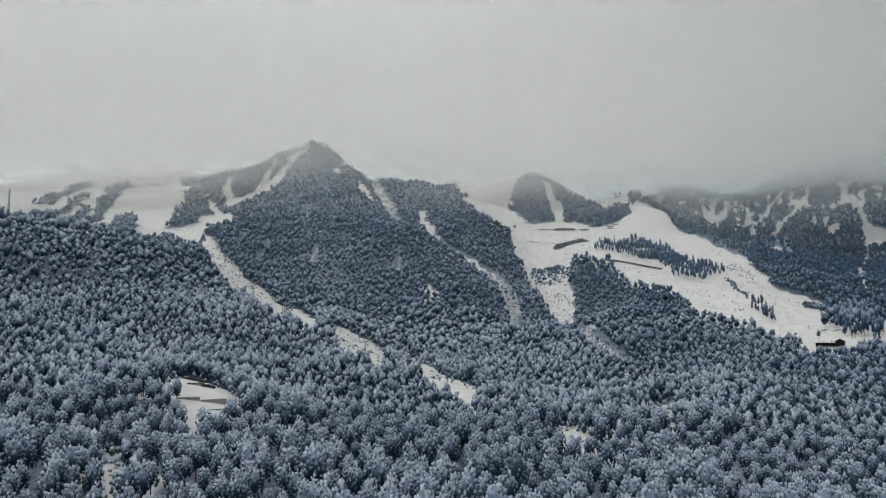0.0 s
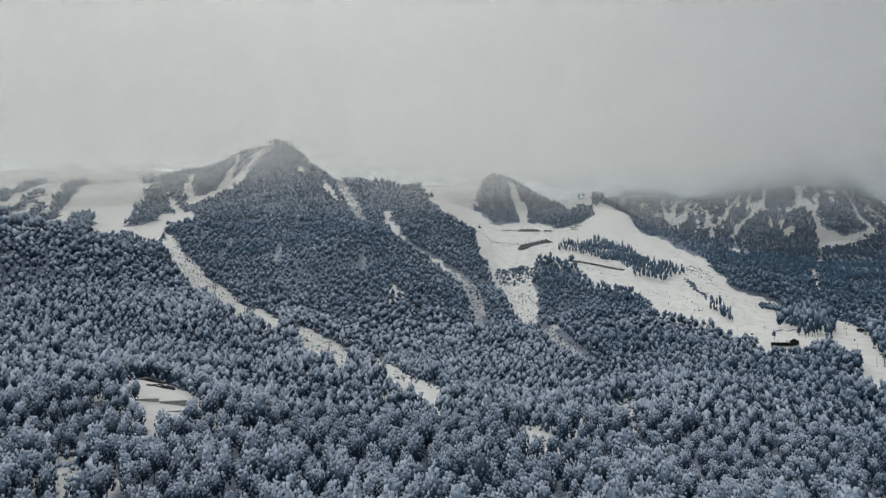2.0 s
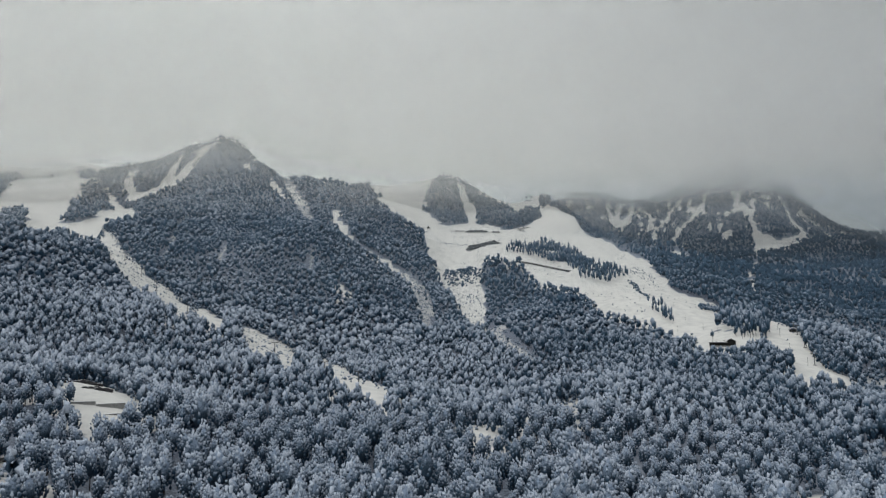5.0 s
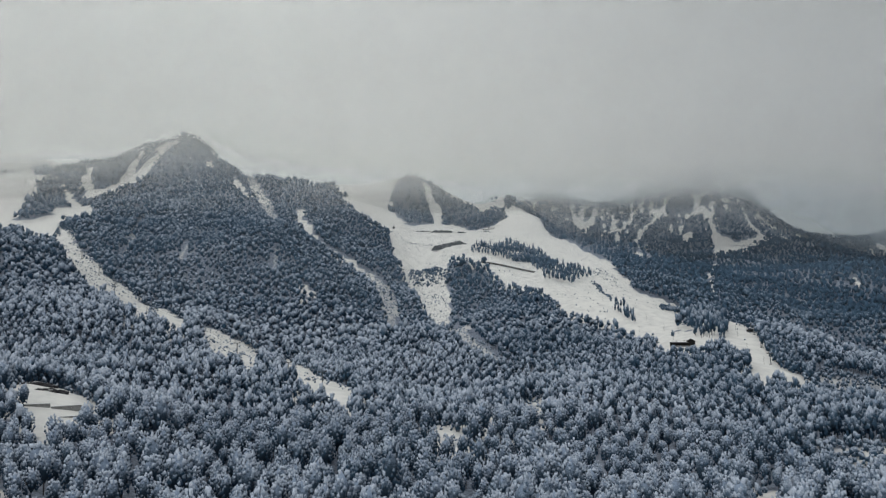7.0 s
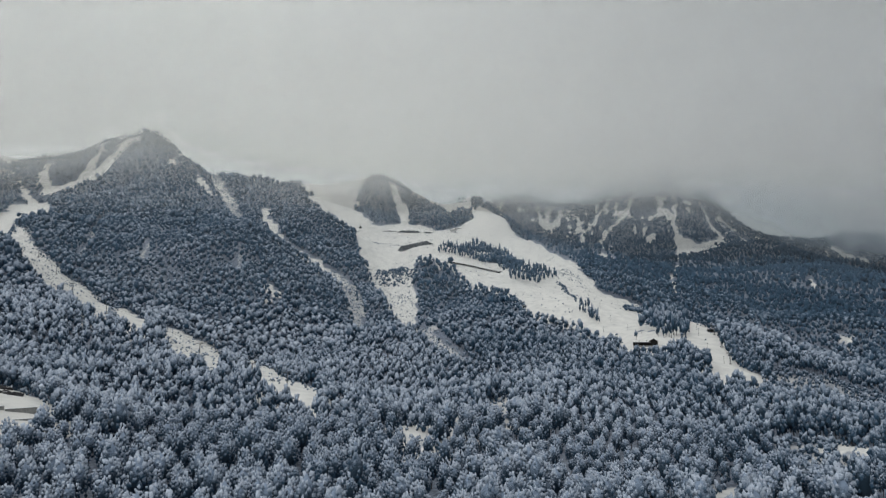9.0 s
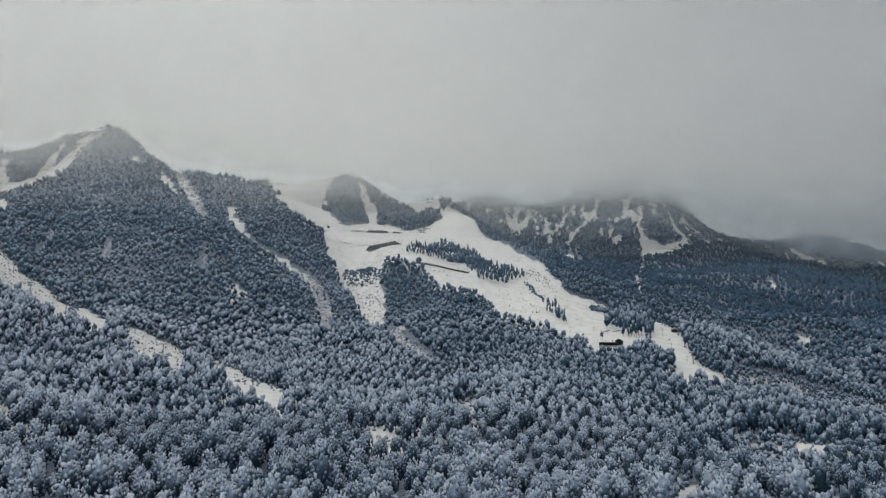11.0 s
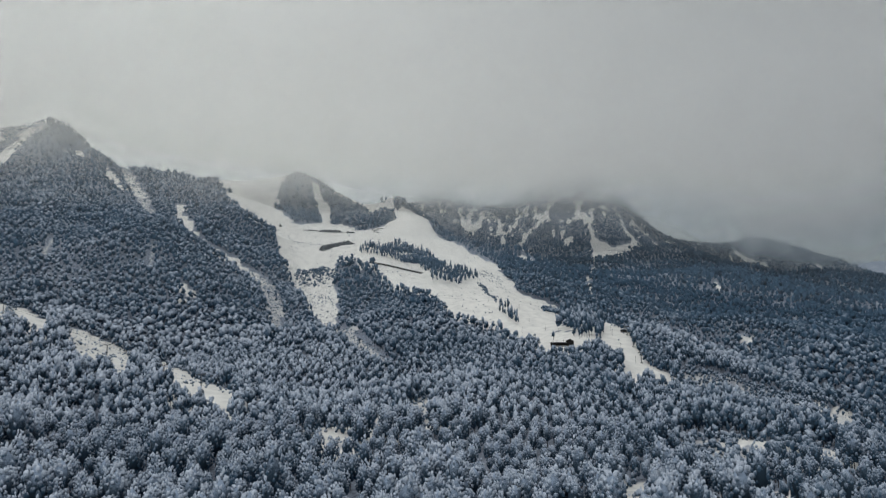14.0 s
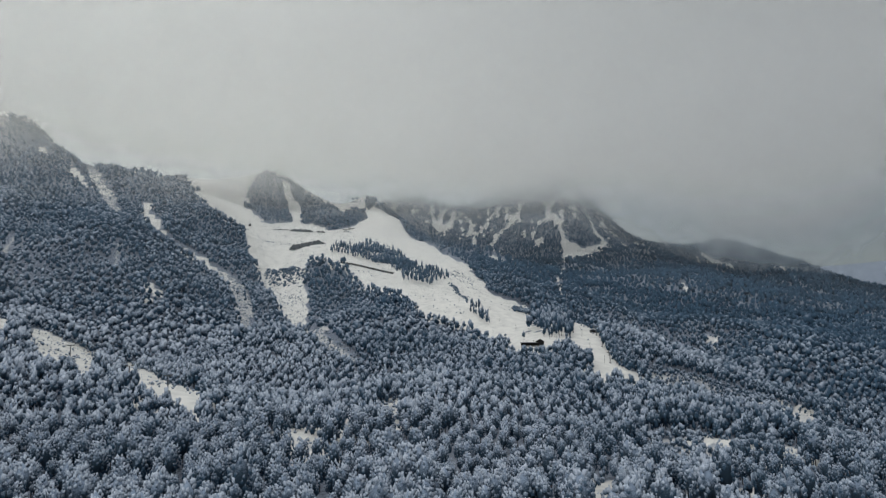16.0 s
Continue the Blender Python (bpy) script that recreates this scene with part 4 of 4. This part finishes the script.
def slopes(bm, width, depth, eaves, ridge, centre, thick, overhang=0.6):
    """Two roof slabs that meet at a ridge along y."""
    w, d = width / 2 + overhang, depth / 2 + overhang
    fall = (ridge - eaves) / (width / 2)
    cx, cy, cz = centre
    for side in (-1, 1):
        low = ridge - fall * w
        p = [(0, ridge), (side * w, low), (side * w, low + thick), (0, ridge + thick)]
        f = [bm.verts.new((cx + x, cy - d, cz + z)) for x, z in p]
        b = [bm.verts.new((cx + x, cy + d, cz + z)) for x, z in p]
        bm.faces.new(f)
        bm.faces.new(b[::-1])
        for k in range(4):
            j = (k + 1) % 4
            bm.faces.new((f[j], f[k], b[k], b[j]))
    bmesh.ops.recalc_face_normals(bm, faces=bm.faces)


def at(x, y, turn=0.0, sink=0.0):
    """A pose on the ground."""
    return pose(x, y, float(ground(x, y)) - sink, 0, 0, turn)


def piece(name, mat, parent, make, label=""):
    bm = bmesh.new()
    make(bm)
    return part(name, bm, mat, parent, label)


def lodge():
    """A dark timber lodge: a long low wing with a covered terrace and a gabled house at its end, snow on the roofs."""
    o = new("lodge")
    piece("foundation", CONCRETE, o, lambda b: box(b, (31, 12, 4), (0, 0, -1.0), bevel=0.05))
    wing = piece("wing", TIMBER, o, lambda b: box(b, (21, 9.5, 4.6), (-5, 0, 3.3), bevel=0.06))
    house = piece("gabled_house", TIMBER, o, lambda b: prism(b, 10.5, 11, 6.4, 9.6, (9.6, 0, 1.0)))
    piece("snowy_roof", SNOW, o, lambda b: box(b, (22.4, 11.2, 0.7), (-5.3, 0, 6.0), bevel=0.2), "flat snow-covered roof")
    piece("roof_edge", TIMBER, o, lambda b: box(b, (22.6, 11.4, 0.35), (-5.3, 0, 5.6), bevel=0.05))
    piece("gable_roof", TIMBER, o, lambda b: slopes(b, 10.5, 11, 6.4, 9.6, (9.6, 0, 1.0), 0.35, 1.0))
    piece("roof_snow", SNOW, o, lambda b: slopes(b, 10.5, 11, 6.4, 9.6, (9.6, 0.5, 1.36), 0.45, 0.7))
    piece("balcony", TIMBER, o, lambda b: box(b, (24, 2.2, 0.3), (-4.0, -5.8, 3.9), bevel=0.05))
    piece("handrail", TIMBER, o, lambda b: box(b, (24, 0.12, 0.12), (-4.0, -6.8, 4.95)))
    for k in range(9):
        piece("post", TIMBER, o, lambda b: box(b, (0.25, 0.25, 4.8), (-15.5 + 2.9 * k, -6.8, 3.2)))
    for k in range(7):
        for z in (2.0, 4.3):
            w = piece("window", TIMBER, wing, lambda b: box(b, (1.9, 0.14, 1.5), (-13.6 + 2.9 * k, -4.8, z)))
            piece("pane", GLASS, w, lambda b: box(b, (1.6, 0.06, 1.2), (-13.6 + 2.9 * k, -4.9, z)))
    for x, z in ((7.6, 3.2), (11.6, 3.2), (9.6, 7.0)):
        w = piece("window", TIMBER, house, lambda b: box(b, (2.0, 0.14, 1.6), (x, -5.55, z)))
        piece("pane", GLASS, w, lambda b: box(b, (1.7, 0.06, 1.3), (x, -5.65, z)))
    piece("chimney", CONCRETE, o, lambda b: box(b, (1.1, 1.1, 3.0), (1.5, 1.5, 7.2), bevel=0.05))
    for x in (-12, -7.5):
        piece("roof_vent", DARKSTEEL, o, lambda b: rod(b, (x, 1, 6.2), (x, 1, 7.6), 0.35))
    return tagged(o, "long black timber mountain lodge with snow-covered roofs", "lodge")


LODGE = lodge()
LODGE.matrix_basis = at(301, 543, -29) @ Matrix.Diagonal((0.66, 0.7, 0.6, 1))


def piste_hut():
    """A small lift hut with a snowy roof and an open deck."""
    o = new("piste_hut")
    body = piece("body", TIMBER, o, lambda b: box(b, (5.6, 4.2, 3.0), (0, 0, 1.3), bevel=0.05))
    piece("roof", TIMBER, o, lambda b: slopes(b, 5.6, 4.2, 0, 1.5, (0, 0, 2.8), 0.2))
    piece("roof_snow", SNOW, o, lambda b: slopes(b, 5.6, 4.2, 0, 1.5, (0, 0, 3.02), 0.4, 0.45))
    piece("deck", CONCRETE, o, lambda b: box(b, (13, 5, 0.6), (7, -1, 0.1), bevel=0.05))
    door = piece("door", DARKSTEEL, body, lambda b: box(b, (1.0, 0.1, 2.1), (-1.2, -2.15, 1.1)))
    piece("door_handle", STEEL, door, lambda b: box(b, (0.08, 0.1, 0.2), (-0.85, -2.25, 1.1)))
    w = piece("window", TIMBER, body, lambda b: box(b, (1.5, 0.1, 1.1), (1.2, -2.15, 1.7)))
    piece("pane", GLASS, w, lambda b: box(b, (1.3, 0.05, 0.9), (1.2, -2.23, 1.7)))
    return tagged(o, "small dark lift hut with snowy roof beside the piste", "hut")


HUT = piste_hut()
HUT.matrix_basis = at(404, 603, -34)


def cabin(label):
    """A pointed snow-gun shelter or patrol cabin."""
    o = new("patrol_cabin")
    piece("body", TIMBER, o, lambda b: prism(b, 6.0, 5.5, 1.2, 6.2, (0, 0, -0.3)))
    piece("roof_snow", SNOW, o, lambda b: slopes(b, 6.0, 5.5, 1.2, 6.2, (0, 0.4, -0.15), 0.35, 0.25))
    piece("door", DARKSTEEL, o, lambda b: box(b, (1.1, 0.12, 2.1), (0, -2.85, 1.0)))
    return tagged(o, label, "cabin")


CABIN = cabin("small dark pointed cabin alone on the snow")
CABIN.matrix_basis = at(151, 1440, -6)


def embankment(length, depth, height, seed, label):
    """A long dark bank of bare earth and stone, lumpy along its crest, snow lying behind it."""
    rs = np.random.RandomState(seed)
    o = new("embankment")
    n, rows = int(length / 2.2), 6
    bm = bmesh.new()
    grid = []
    for i in range(n + 1):
        f = i / n
        end = min(1.0, 6 * min(f, 1 - f) + 0.12)
        line = []
        for j in range(rows + 1):
            g = j / rows
            z = height * end * math.sin(math.pi * min(1, g * 1.15) * 0.62) * (1 + 0.12 * math.sin(i * 1.35) + rs.uniform(-0.08, 0.08)) - 0.8
            line.append(bm.verts.new(((f - 0.5) * length + rs.uniform(-0.5, 0.5), (g - 0.5) * depth + rs.uniform(-0.4, 0.4), z)))
        grid.append(line)
    for i in range(n):
        for j in range(rows):
            bm.faces.new((grid[i][j], grid[i + 1][j], grid[i + 1][j + 1], grid[i][j + 1]))
    foot = [bm.verts.new((l[-1].co.x, depth * 0.5, -4)) for l in grid]
    for i in range(n):
        bm.faces.new((grid[i][-1], grid[i + 1][-1], foot[i + 1], foot[i]))
    part("bank", bm, EARTH, o)
    for k in range(7):
        bm = bmesh.new()
        bmesh.ops.create_icosphere(bm, subdivisions=1, radius=rs.uniform(0.8, 1.5), matrix=pose(rs.uniform(-0.45, 0.45) * length, -depth * 0.5 + rs.uniform(-1, 1), 0.3))
        for v in bm.verts:
            v.co += Vector(rs.uniform(-0.25, 0.25, 3))
        part("boulder", bm, ROCK, o)
    return tagged(o, label, "embankment", "dark banks on the piste")


def lay(o, p, q):
    """Lays a long thing from p to q, at the height and along the slope of the ground."""
    a, b = Vector((*p, float(ground(*p)))), Vector((*q, float(ground(*q))))
    d = b - a
    o.matrix_basis = Matrix.Translation((a + b) / 2) @ pose(0, 0, 0, 0, -math.degrees(math.atan2(d.z, math.hypot(d.x, d.y))), math.degrees(math.atan2(d.y, d.x)))


lay(embankment(88, 13, 8.0, 51, "long dark lumpy earth bank on the snow"), (203, 1248), (272, 1290))
lay(embankment(50, 10, 5.5, 52, "short dark earth bank on the snowy plateau"), (228, 1428), (276, 1420))
lay(embankment(18, 6, 3.5, 53, "small dark earth bank on the snowy plateau"), (282, 1418), (300, 1414))
lay(embankment(32, 4, 2.0, 54, "low ragged line of dark earth on the snow"), (196, 1440), (228, 1434))
lay(embankment(24, 4, 2.4, 55, "low dark strip of earth below the bowl"), (130, 1148), (152, 1142))
lay(embankment(20, 4, 2.0, 56, "low dark strip of earth under the far grove"), (338, 1430), (360, 1424))


def snow_fence(p, q, panels):
    """A long dark boarded fence down the slope: posts and boards, panel by panel."""
    o = new("snow_fence")
    o.matrix_basis = at(*p)
    base = float(ground(*p))
    for k in range(panels + 1):
        x, y = p[0] + (q[0] - p[0]) * k / panels, p[1] + (q[1] - p[1]) * k / panels
        z = float(ground(x, y)) - base
        piece("post", TIMBER, o, lambda b: box(b, (0.3, 0.3, 4.6), (x - p[0], y - p[1], z + 1.1)))
        if k < panels:
            x2, y2 = p[0] + (q[0] - p[0]) * (k + 1) / panels, p[1] + (q[1] - p[1]) * (k + 1) / panels
            z2 = float(ground(x2, y2)) - base
            d = math.hypot(x2 - x, y2 - y)
            for h in (0.5, 1.25, 2.0, 2.75):
                bm = bmesh.new()
                m = pose((x + x2) / 2 - p[0], (y + y2) / 2 - p[1] - 0.2, (z + z2) / 2 + h, 0, -math.degrees(math.atan2(z2 - z, d)), math.degrees(math.atan2(y2 - y, x2 - x)))
                bmesh.ops.create_cube(bm, size=1, matrix=m @ Matrix.Diagonal((d + 0.2, 0.12, 0.62, 1)))
                part("board", bm, TIMBER, o)
    return tagged(o, "long dark timber snow fence above the wood", "fence")


snow_fence((243, 1030), (322, 1000), 16)


def pylon(height, label):
    """A chairlift tower: tapering tube, crossarm and sheave trains."""
    o = new("lift_pylon")
    piece("footing", CONCRETE, o, lambda b: box(b, (1.6, 1.6, 1.4), (0, 0, 0.1), bevel=0.08))
    piece("tower", DARKSTEEL, o, lambda b: rod(b, (0, 0, 0.6), (0, 0, height), 0.38, 0.24))
    arm = piece("crossarm", DARKSTEEL, o, lambda b: box(b, (4.4, 0.35, 0.4), (0, 0, height), bevel=0.04))
    for side in (-1, 1):
        piece("sheave_train", DARKSTEEL, arm, lambda b: box(b, (0.3, 2.6, 0.4), (2.1 * side, 0, height + 0.25), bevel=0.05))
        piece("catwalk", STEEL, arm, lambda b: box(b, (0.7, 2.4, 0.08), (1.5 * side, 0, height - 0.15)))
    piece("ladder", STEEL, o, lambda b: box(b, (0.4, 0.06, height - 1), (0, -0.42, height / 2)))
    return tagged(o, label, "lift pylon", "chairlift pylons")


def lift(places, height, turn):
    """A line of pylons and its two ropes."""
    first = pylon(height, "dark steel chairlift pylon on the snowy piste")
    first.matrix_basis = at(*places[0], turn)
    for p in places[1:]:
        copy_thing(first, at(*p, turn))
    rope = new("lift_rope")
    for side in (-1, 1):
        bm = bmesh.new()
        off = Vector((2.1 * side * math.cos(radians(turn)), 2.1 * side * math.sin(radians(turn)), height + 0.45))
        tops = [Vector((*p, float(ground(*p)))) + off for p in places]
        for a, b in zip(tops, tops[1:]):
            for k in range(6):
                u, v = k / 6, (k + 1) / 6
                sag = lambda f: Vector((0, 0, -0.012 * (b - a).length * 4 * f * (1 - f)))
                rod(bm, a.lerp(b, u) + sag(u), a.lerp(b, v) + sag(v), 0.05, sides=4)
        part("cable", bm, DARKSTEEL, rope)
    tagged(rope, "two thin dark chairlift ropes above the piste", "rope")


lift([(-373, 1099), (-330, 985), (-282, 888), (-236, 800), (-203, 740), (-160, 690), (-110, 610), (-60, 535), (-20, 468), (2, 430)], 9.0, 32)
lift([(430, 640), (396, 585), (366, 532), (336, 478)], 8.5, -58)


def marker_poles(places, height):
    """Piste poles and snow lances: thin uprights on the snow."""
    first = new("piste_pole")
    piece("shaft", DARKSTEEL, first, lambda b: rod(b, (0, 0, -0.4), (0, 0, height), 0.11, 0.07, 6))
    piece("head", DARKSTEEL, first, lambda b: box(b, (0.5, 0.2, 0.45), (0, 0, height - 0.2), bevel=0.03))
    tagged(first, "thin dark snow lance standing on the piste", "pole", "piste poles")
    first.matrix_basis = at(*places[0])
    for k, p in enumerate(places[1:]):
        copy_thing(first, at(*p, 40 * k))


marker_poles([(327, 677), (348, 664), (341, 623), (352, 710), (322, 640), (360, 752), (336, 790), (400, 620), (372, 574), (345, 520),
              (325, 470), (412, 655), (310, 860), (330, 900), (365, 960), (300, 930)], 6.0)


def lift_station():
    """The top of a lift: a pylon on a platform with a long roof beam."""
    o = new("lift_station")
    piece("platform", CONCRETE, o, lambda b: box(b, (30, 5, 2.4), (0, 0, 0.2), bevel=0.1))
    piece("mast", DARKSTEEL, o, lambda b: rod(b, (-2, 0, 1), (-2, 0, 16), 0.7, 0.4))
    piece("crossarm", DARKSTEEL, o, lambda b: box(b, (8, 0.6, 0.6), (-2, 0, 14.5), bevel=0.05))
    piece("canopy", DARKSTEEL, o, lambda b: box(b, (14, 5, 1.0), (6, 0, 4.6), bevel=0.2))
    for x in (0.5, 11.5):
        piece("leg", DARKSTEEL, o, lambda b: rod(b, (x, 0, 1), (x, 0, 4.4), 0.4))
    return tagged(o, "dark steel lift station with a tall pylon on the plateau", "lift station")


STATION = lift_station()
STATION.matrix_basis = at(374, 1506, 12)


def radio_mast(height):
    """A square lattice mast: four legs, rings and braces, aerials at the top."""
    o = new("radio_mast")
    w = lambda z: 0.75 - 0.35 * z / height
    n = 10
    corner = ((-1, -1), (1, -1), (1, 1), (-1, 1))
    for sx, sy in corner:
        piece("leg", DARKSTEEL, o, lambda b: rod(b, (sx * w(0), sy * w(0), -1), (sx * w(height), sy * w(height), height), 0.11, sides=5))
    for k in range(n):
        z, z2 = height * k / n, height * (k + 1) / n

        def braces(b):
            for i in range(4):
                p, q = corner[i], corner[(i + 1) % 4]
                rod(b, (p[0] * w(z), p[1] * w(z), z), (q[0] * w(z2), q[1] * w(z2), z2), 0.06, sides=4)
                rod(b, (p[0] * w(z2), p[1] * w(z2), z2), (q[0] * w(z2), q[1] * w(z2), z2), 0.06, sides=4)
        piece("brace", DARKSTEEL, o, braces)
    for z in (height - 1, height - 5):
        piece("aerial", STEEL, o, lambda b: rod(b, (0.8, -0.4, z - 1), (0.8, -0.4, z + 1), 0.22))
    piece("rod", STEEL, o, lambda b: rod(b, (0, 0, height - 1), (0, 0, height + 3), 0.06, sides=5))
    return tagged(o, "dark steel lattice radio mast on the wooded ridge", "mast")


MAST = radio_mast(36)
MAST.matrix_basis = at(-427, 671, 20)


# ---- the clearing with its retaining wall ----
def retaining_wall(p, q, height, label):
    """A cast concrete wall in bays, capped, with snow on top."""
    o = new("retaining_wall")
    a, b = Vector((*p, 0)), Vector((*q, 0))
    d = b - a
    z = min(float(ground(*p)), float(ground(*q)))
    o.matrix_basis = Matrix.Translation((*p, z)) @ pose(0, 0, 0, 0, 0, math.degrees(math.atan2(d.y, d.x)))
    n = max(2, round(d.length / 3))
    s = d.length / n
    for k in range(n):
        piece("bay", CONCRETE, o, lambda m: box(m, (s - 0.06, 0.5, height + 3), (s * (k + 0.5), 0, height / 2 - 1.5), bevel=0.04))
        piece("cap", CONCRETE, o, lambda m: box(m, (s - 0.03, 0.7, 0.2), (s * (k + 0.5), 0, height + 0.1), bevel=0.03))
    piece("cap_snow", SNOW, o, lambda m: box(m, (d.length, 0.6, 0.25), (d.length / 2, 0.05, height + 0.32), bevel=0.1))
    return tagged(o, label, "retaining wall", "walls in the clearing")


retaining_wall((-109, 287), (-100, 288.5), 1.3, "low grey concrete retaining wall in the snowy clearing")
retaining_wall((-99.6, 288), (-90, 292), 2.4, "grey concrete retaining wall in the snowy clearing")
retaining_wall((-95, 282), (-89, 285), 0.7, "knee-high concrete wall below the clearing")


def boulders(places, seed, label):
    """Dark bare rocks that break through the snow, each a thing."""
    rs = np.random.RandomState(seed)
    for x, y, r in places:
        bm = bmesh.new()
        bmesh.ops.create_icosphere(bm, subdivisions=2, radius=1.0, matrix=Matrix.Diagonal((r * 1.7, r, r * 0.8, 1)))
        for v in bm.verts:
            v.co *= 1 + 0.35 * noise.noise(v.co * 0.9 + Vector((x, y, 0)))
        ob = part("boulder", bm, ROCK)
        ob.matrix_basis = at(x, y, rs.uniform(-30, 30), 0.15)
        tagged(ob, label, "boulder", "rocks in the clearing")


rs = np.random.RandomState(9)
boulders([(-124 + 2.0 * k + rs.uniform(-0.6, 0.6), 321 + 1.2 * k + rs.uniform(-1, 1), rs.uniform(1.2, 2.2)) for k in range(6)]
         + [(-112.5 + 1.6 * k + rs.uniform(-0.5, 0.5), 311 + 0.8 * k + rs.uniform(-0.8, 0.8), rs.uniform(0.9, 1.7)) for k in range(6)],
         10, "dark bare rock breaking through the snow")


def log_pile(label):
    """A heap of dark felled trunks."""
    o = new("log_pile")
    rs = np.random.RandomState(4)
    for k in range(9):
        bm = bmesh.new()
        a = rs.uniform(-0.5, 0.5)
        c = Vector((rs.uniform(-2.2, 2.2), rs.uniform(-0.8, 0.8), 0.3 + 0.25 * (k // 3)))
        d = Vector((math.cos(a), math.sin(a), rs.uniform(-0.15, 0.3))) * rs.uniform(1.2, 2.4)
        rod(bm, c - d, c + d, 0.26, 0.18, 7)
        part("log", bm, BARK, o)
    return tagged(o, label, "log pile")


LOGS = log_pile("heap of dark felled logs in a snowy glade")
LOGS.matrix_basis = at(-110, 238, 20) @ Matrix.Scale(1.3, 4)


def footbridge(p, q, label):
    """A road bridge's pale rails between posts, on a slab."""
    o = new("bridge")
    d = Vector((q[0] - p[0], q[1] - p[1], 0))
    n = d.length
    o.matrix_basis = Matrix.Translation((*p, max(float(ground(*p)), float(ground(*q))) + 3.2)) @ pose(0, 0, 0, 0, 0, math.degrees(math.atan2(d.y, d.x)))
    piece("slab", CONCRETE, o, lambda b: box(b, (n, 4.5, 0.6), (n / 2, 2.0, 0), bevel=0.05))
    piece("slab_snow", SNOW, o, lambda b: box(b, (n, 4.2, 0.3), (n / 2, 2.0, 0.4), bevel=0.1))
    for y in (0, 4.0):
        for z in (0.75, 1.25):
            piece("rail", SNOW if z > 1 else STEEL, o, lambda b: box(b, (n, 0.14, 0.16), (n / 2, y, z)))
        for k in range(int(n / 1.8) + 1):
            piece("post", STEEL, o, lambda b: box(b, (0.12, 0.12, 1.3), (min(n, 1.8 * k), y, 0.65)))
    for x in (1.0, n - 1.0):
        piece("pier", CONCRETE, o, lambda b: box(b, (0.9, 3.6, 6), (x, 2.0, -3.2), bevel=0.05))
    return tagged(o, label, "bridge", "bridges in the wood")


footbridge((121, 355), (134, 357), "small concrete bridge with snowy rails in the wood")
footbridge((79, 372), (85, 372), "short concrete bridge with snowy rails in the wood")
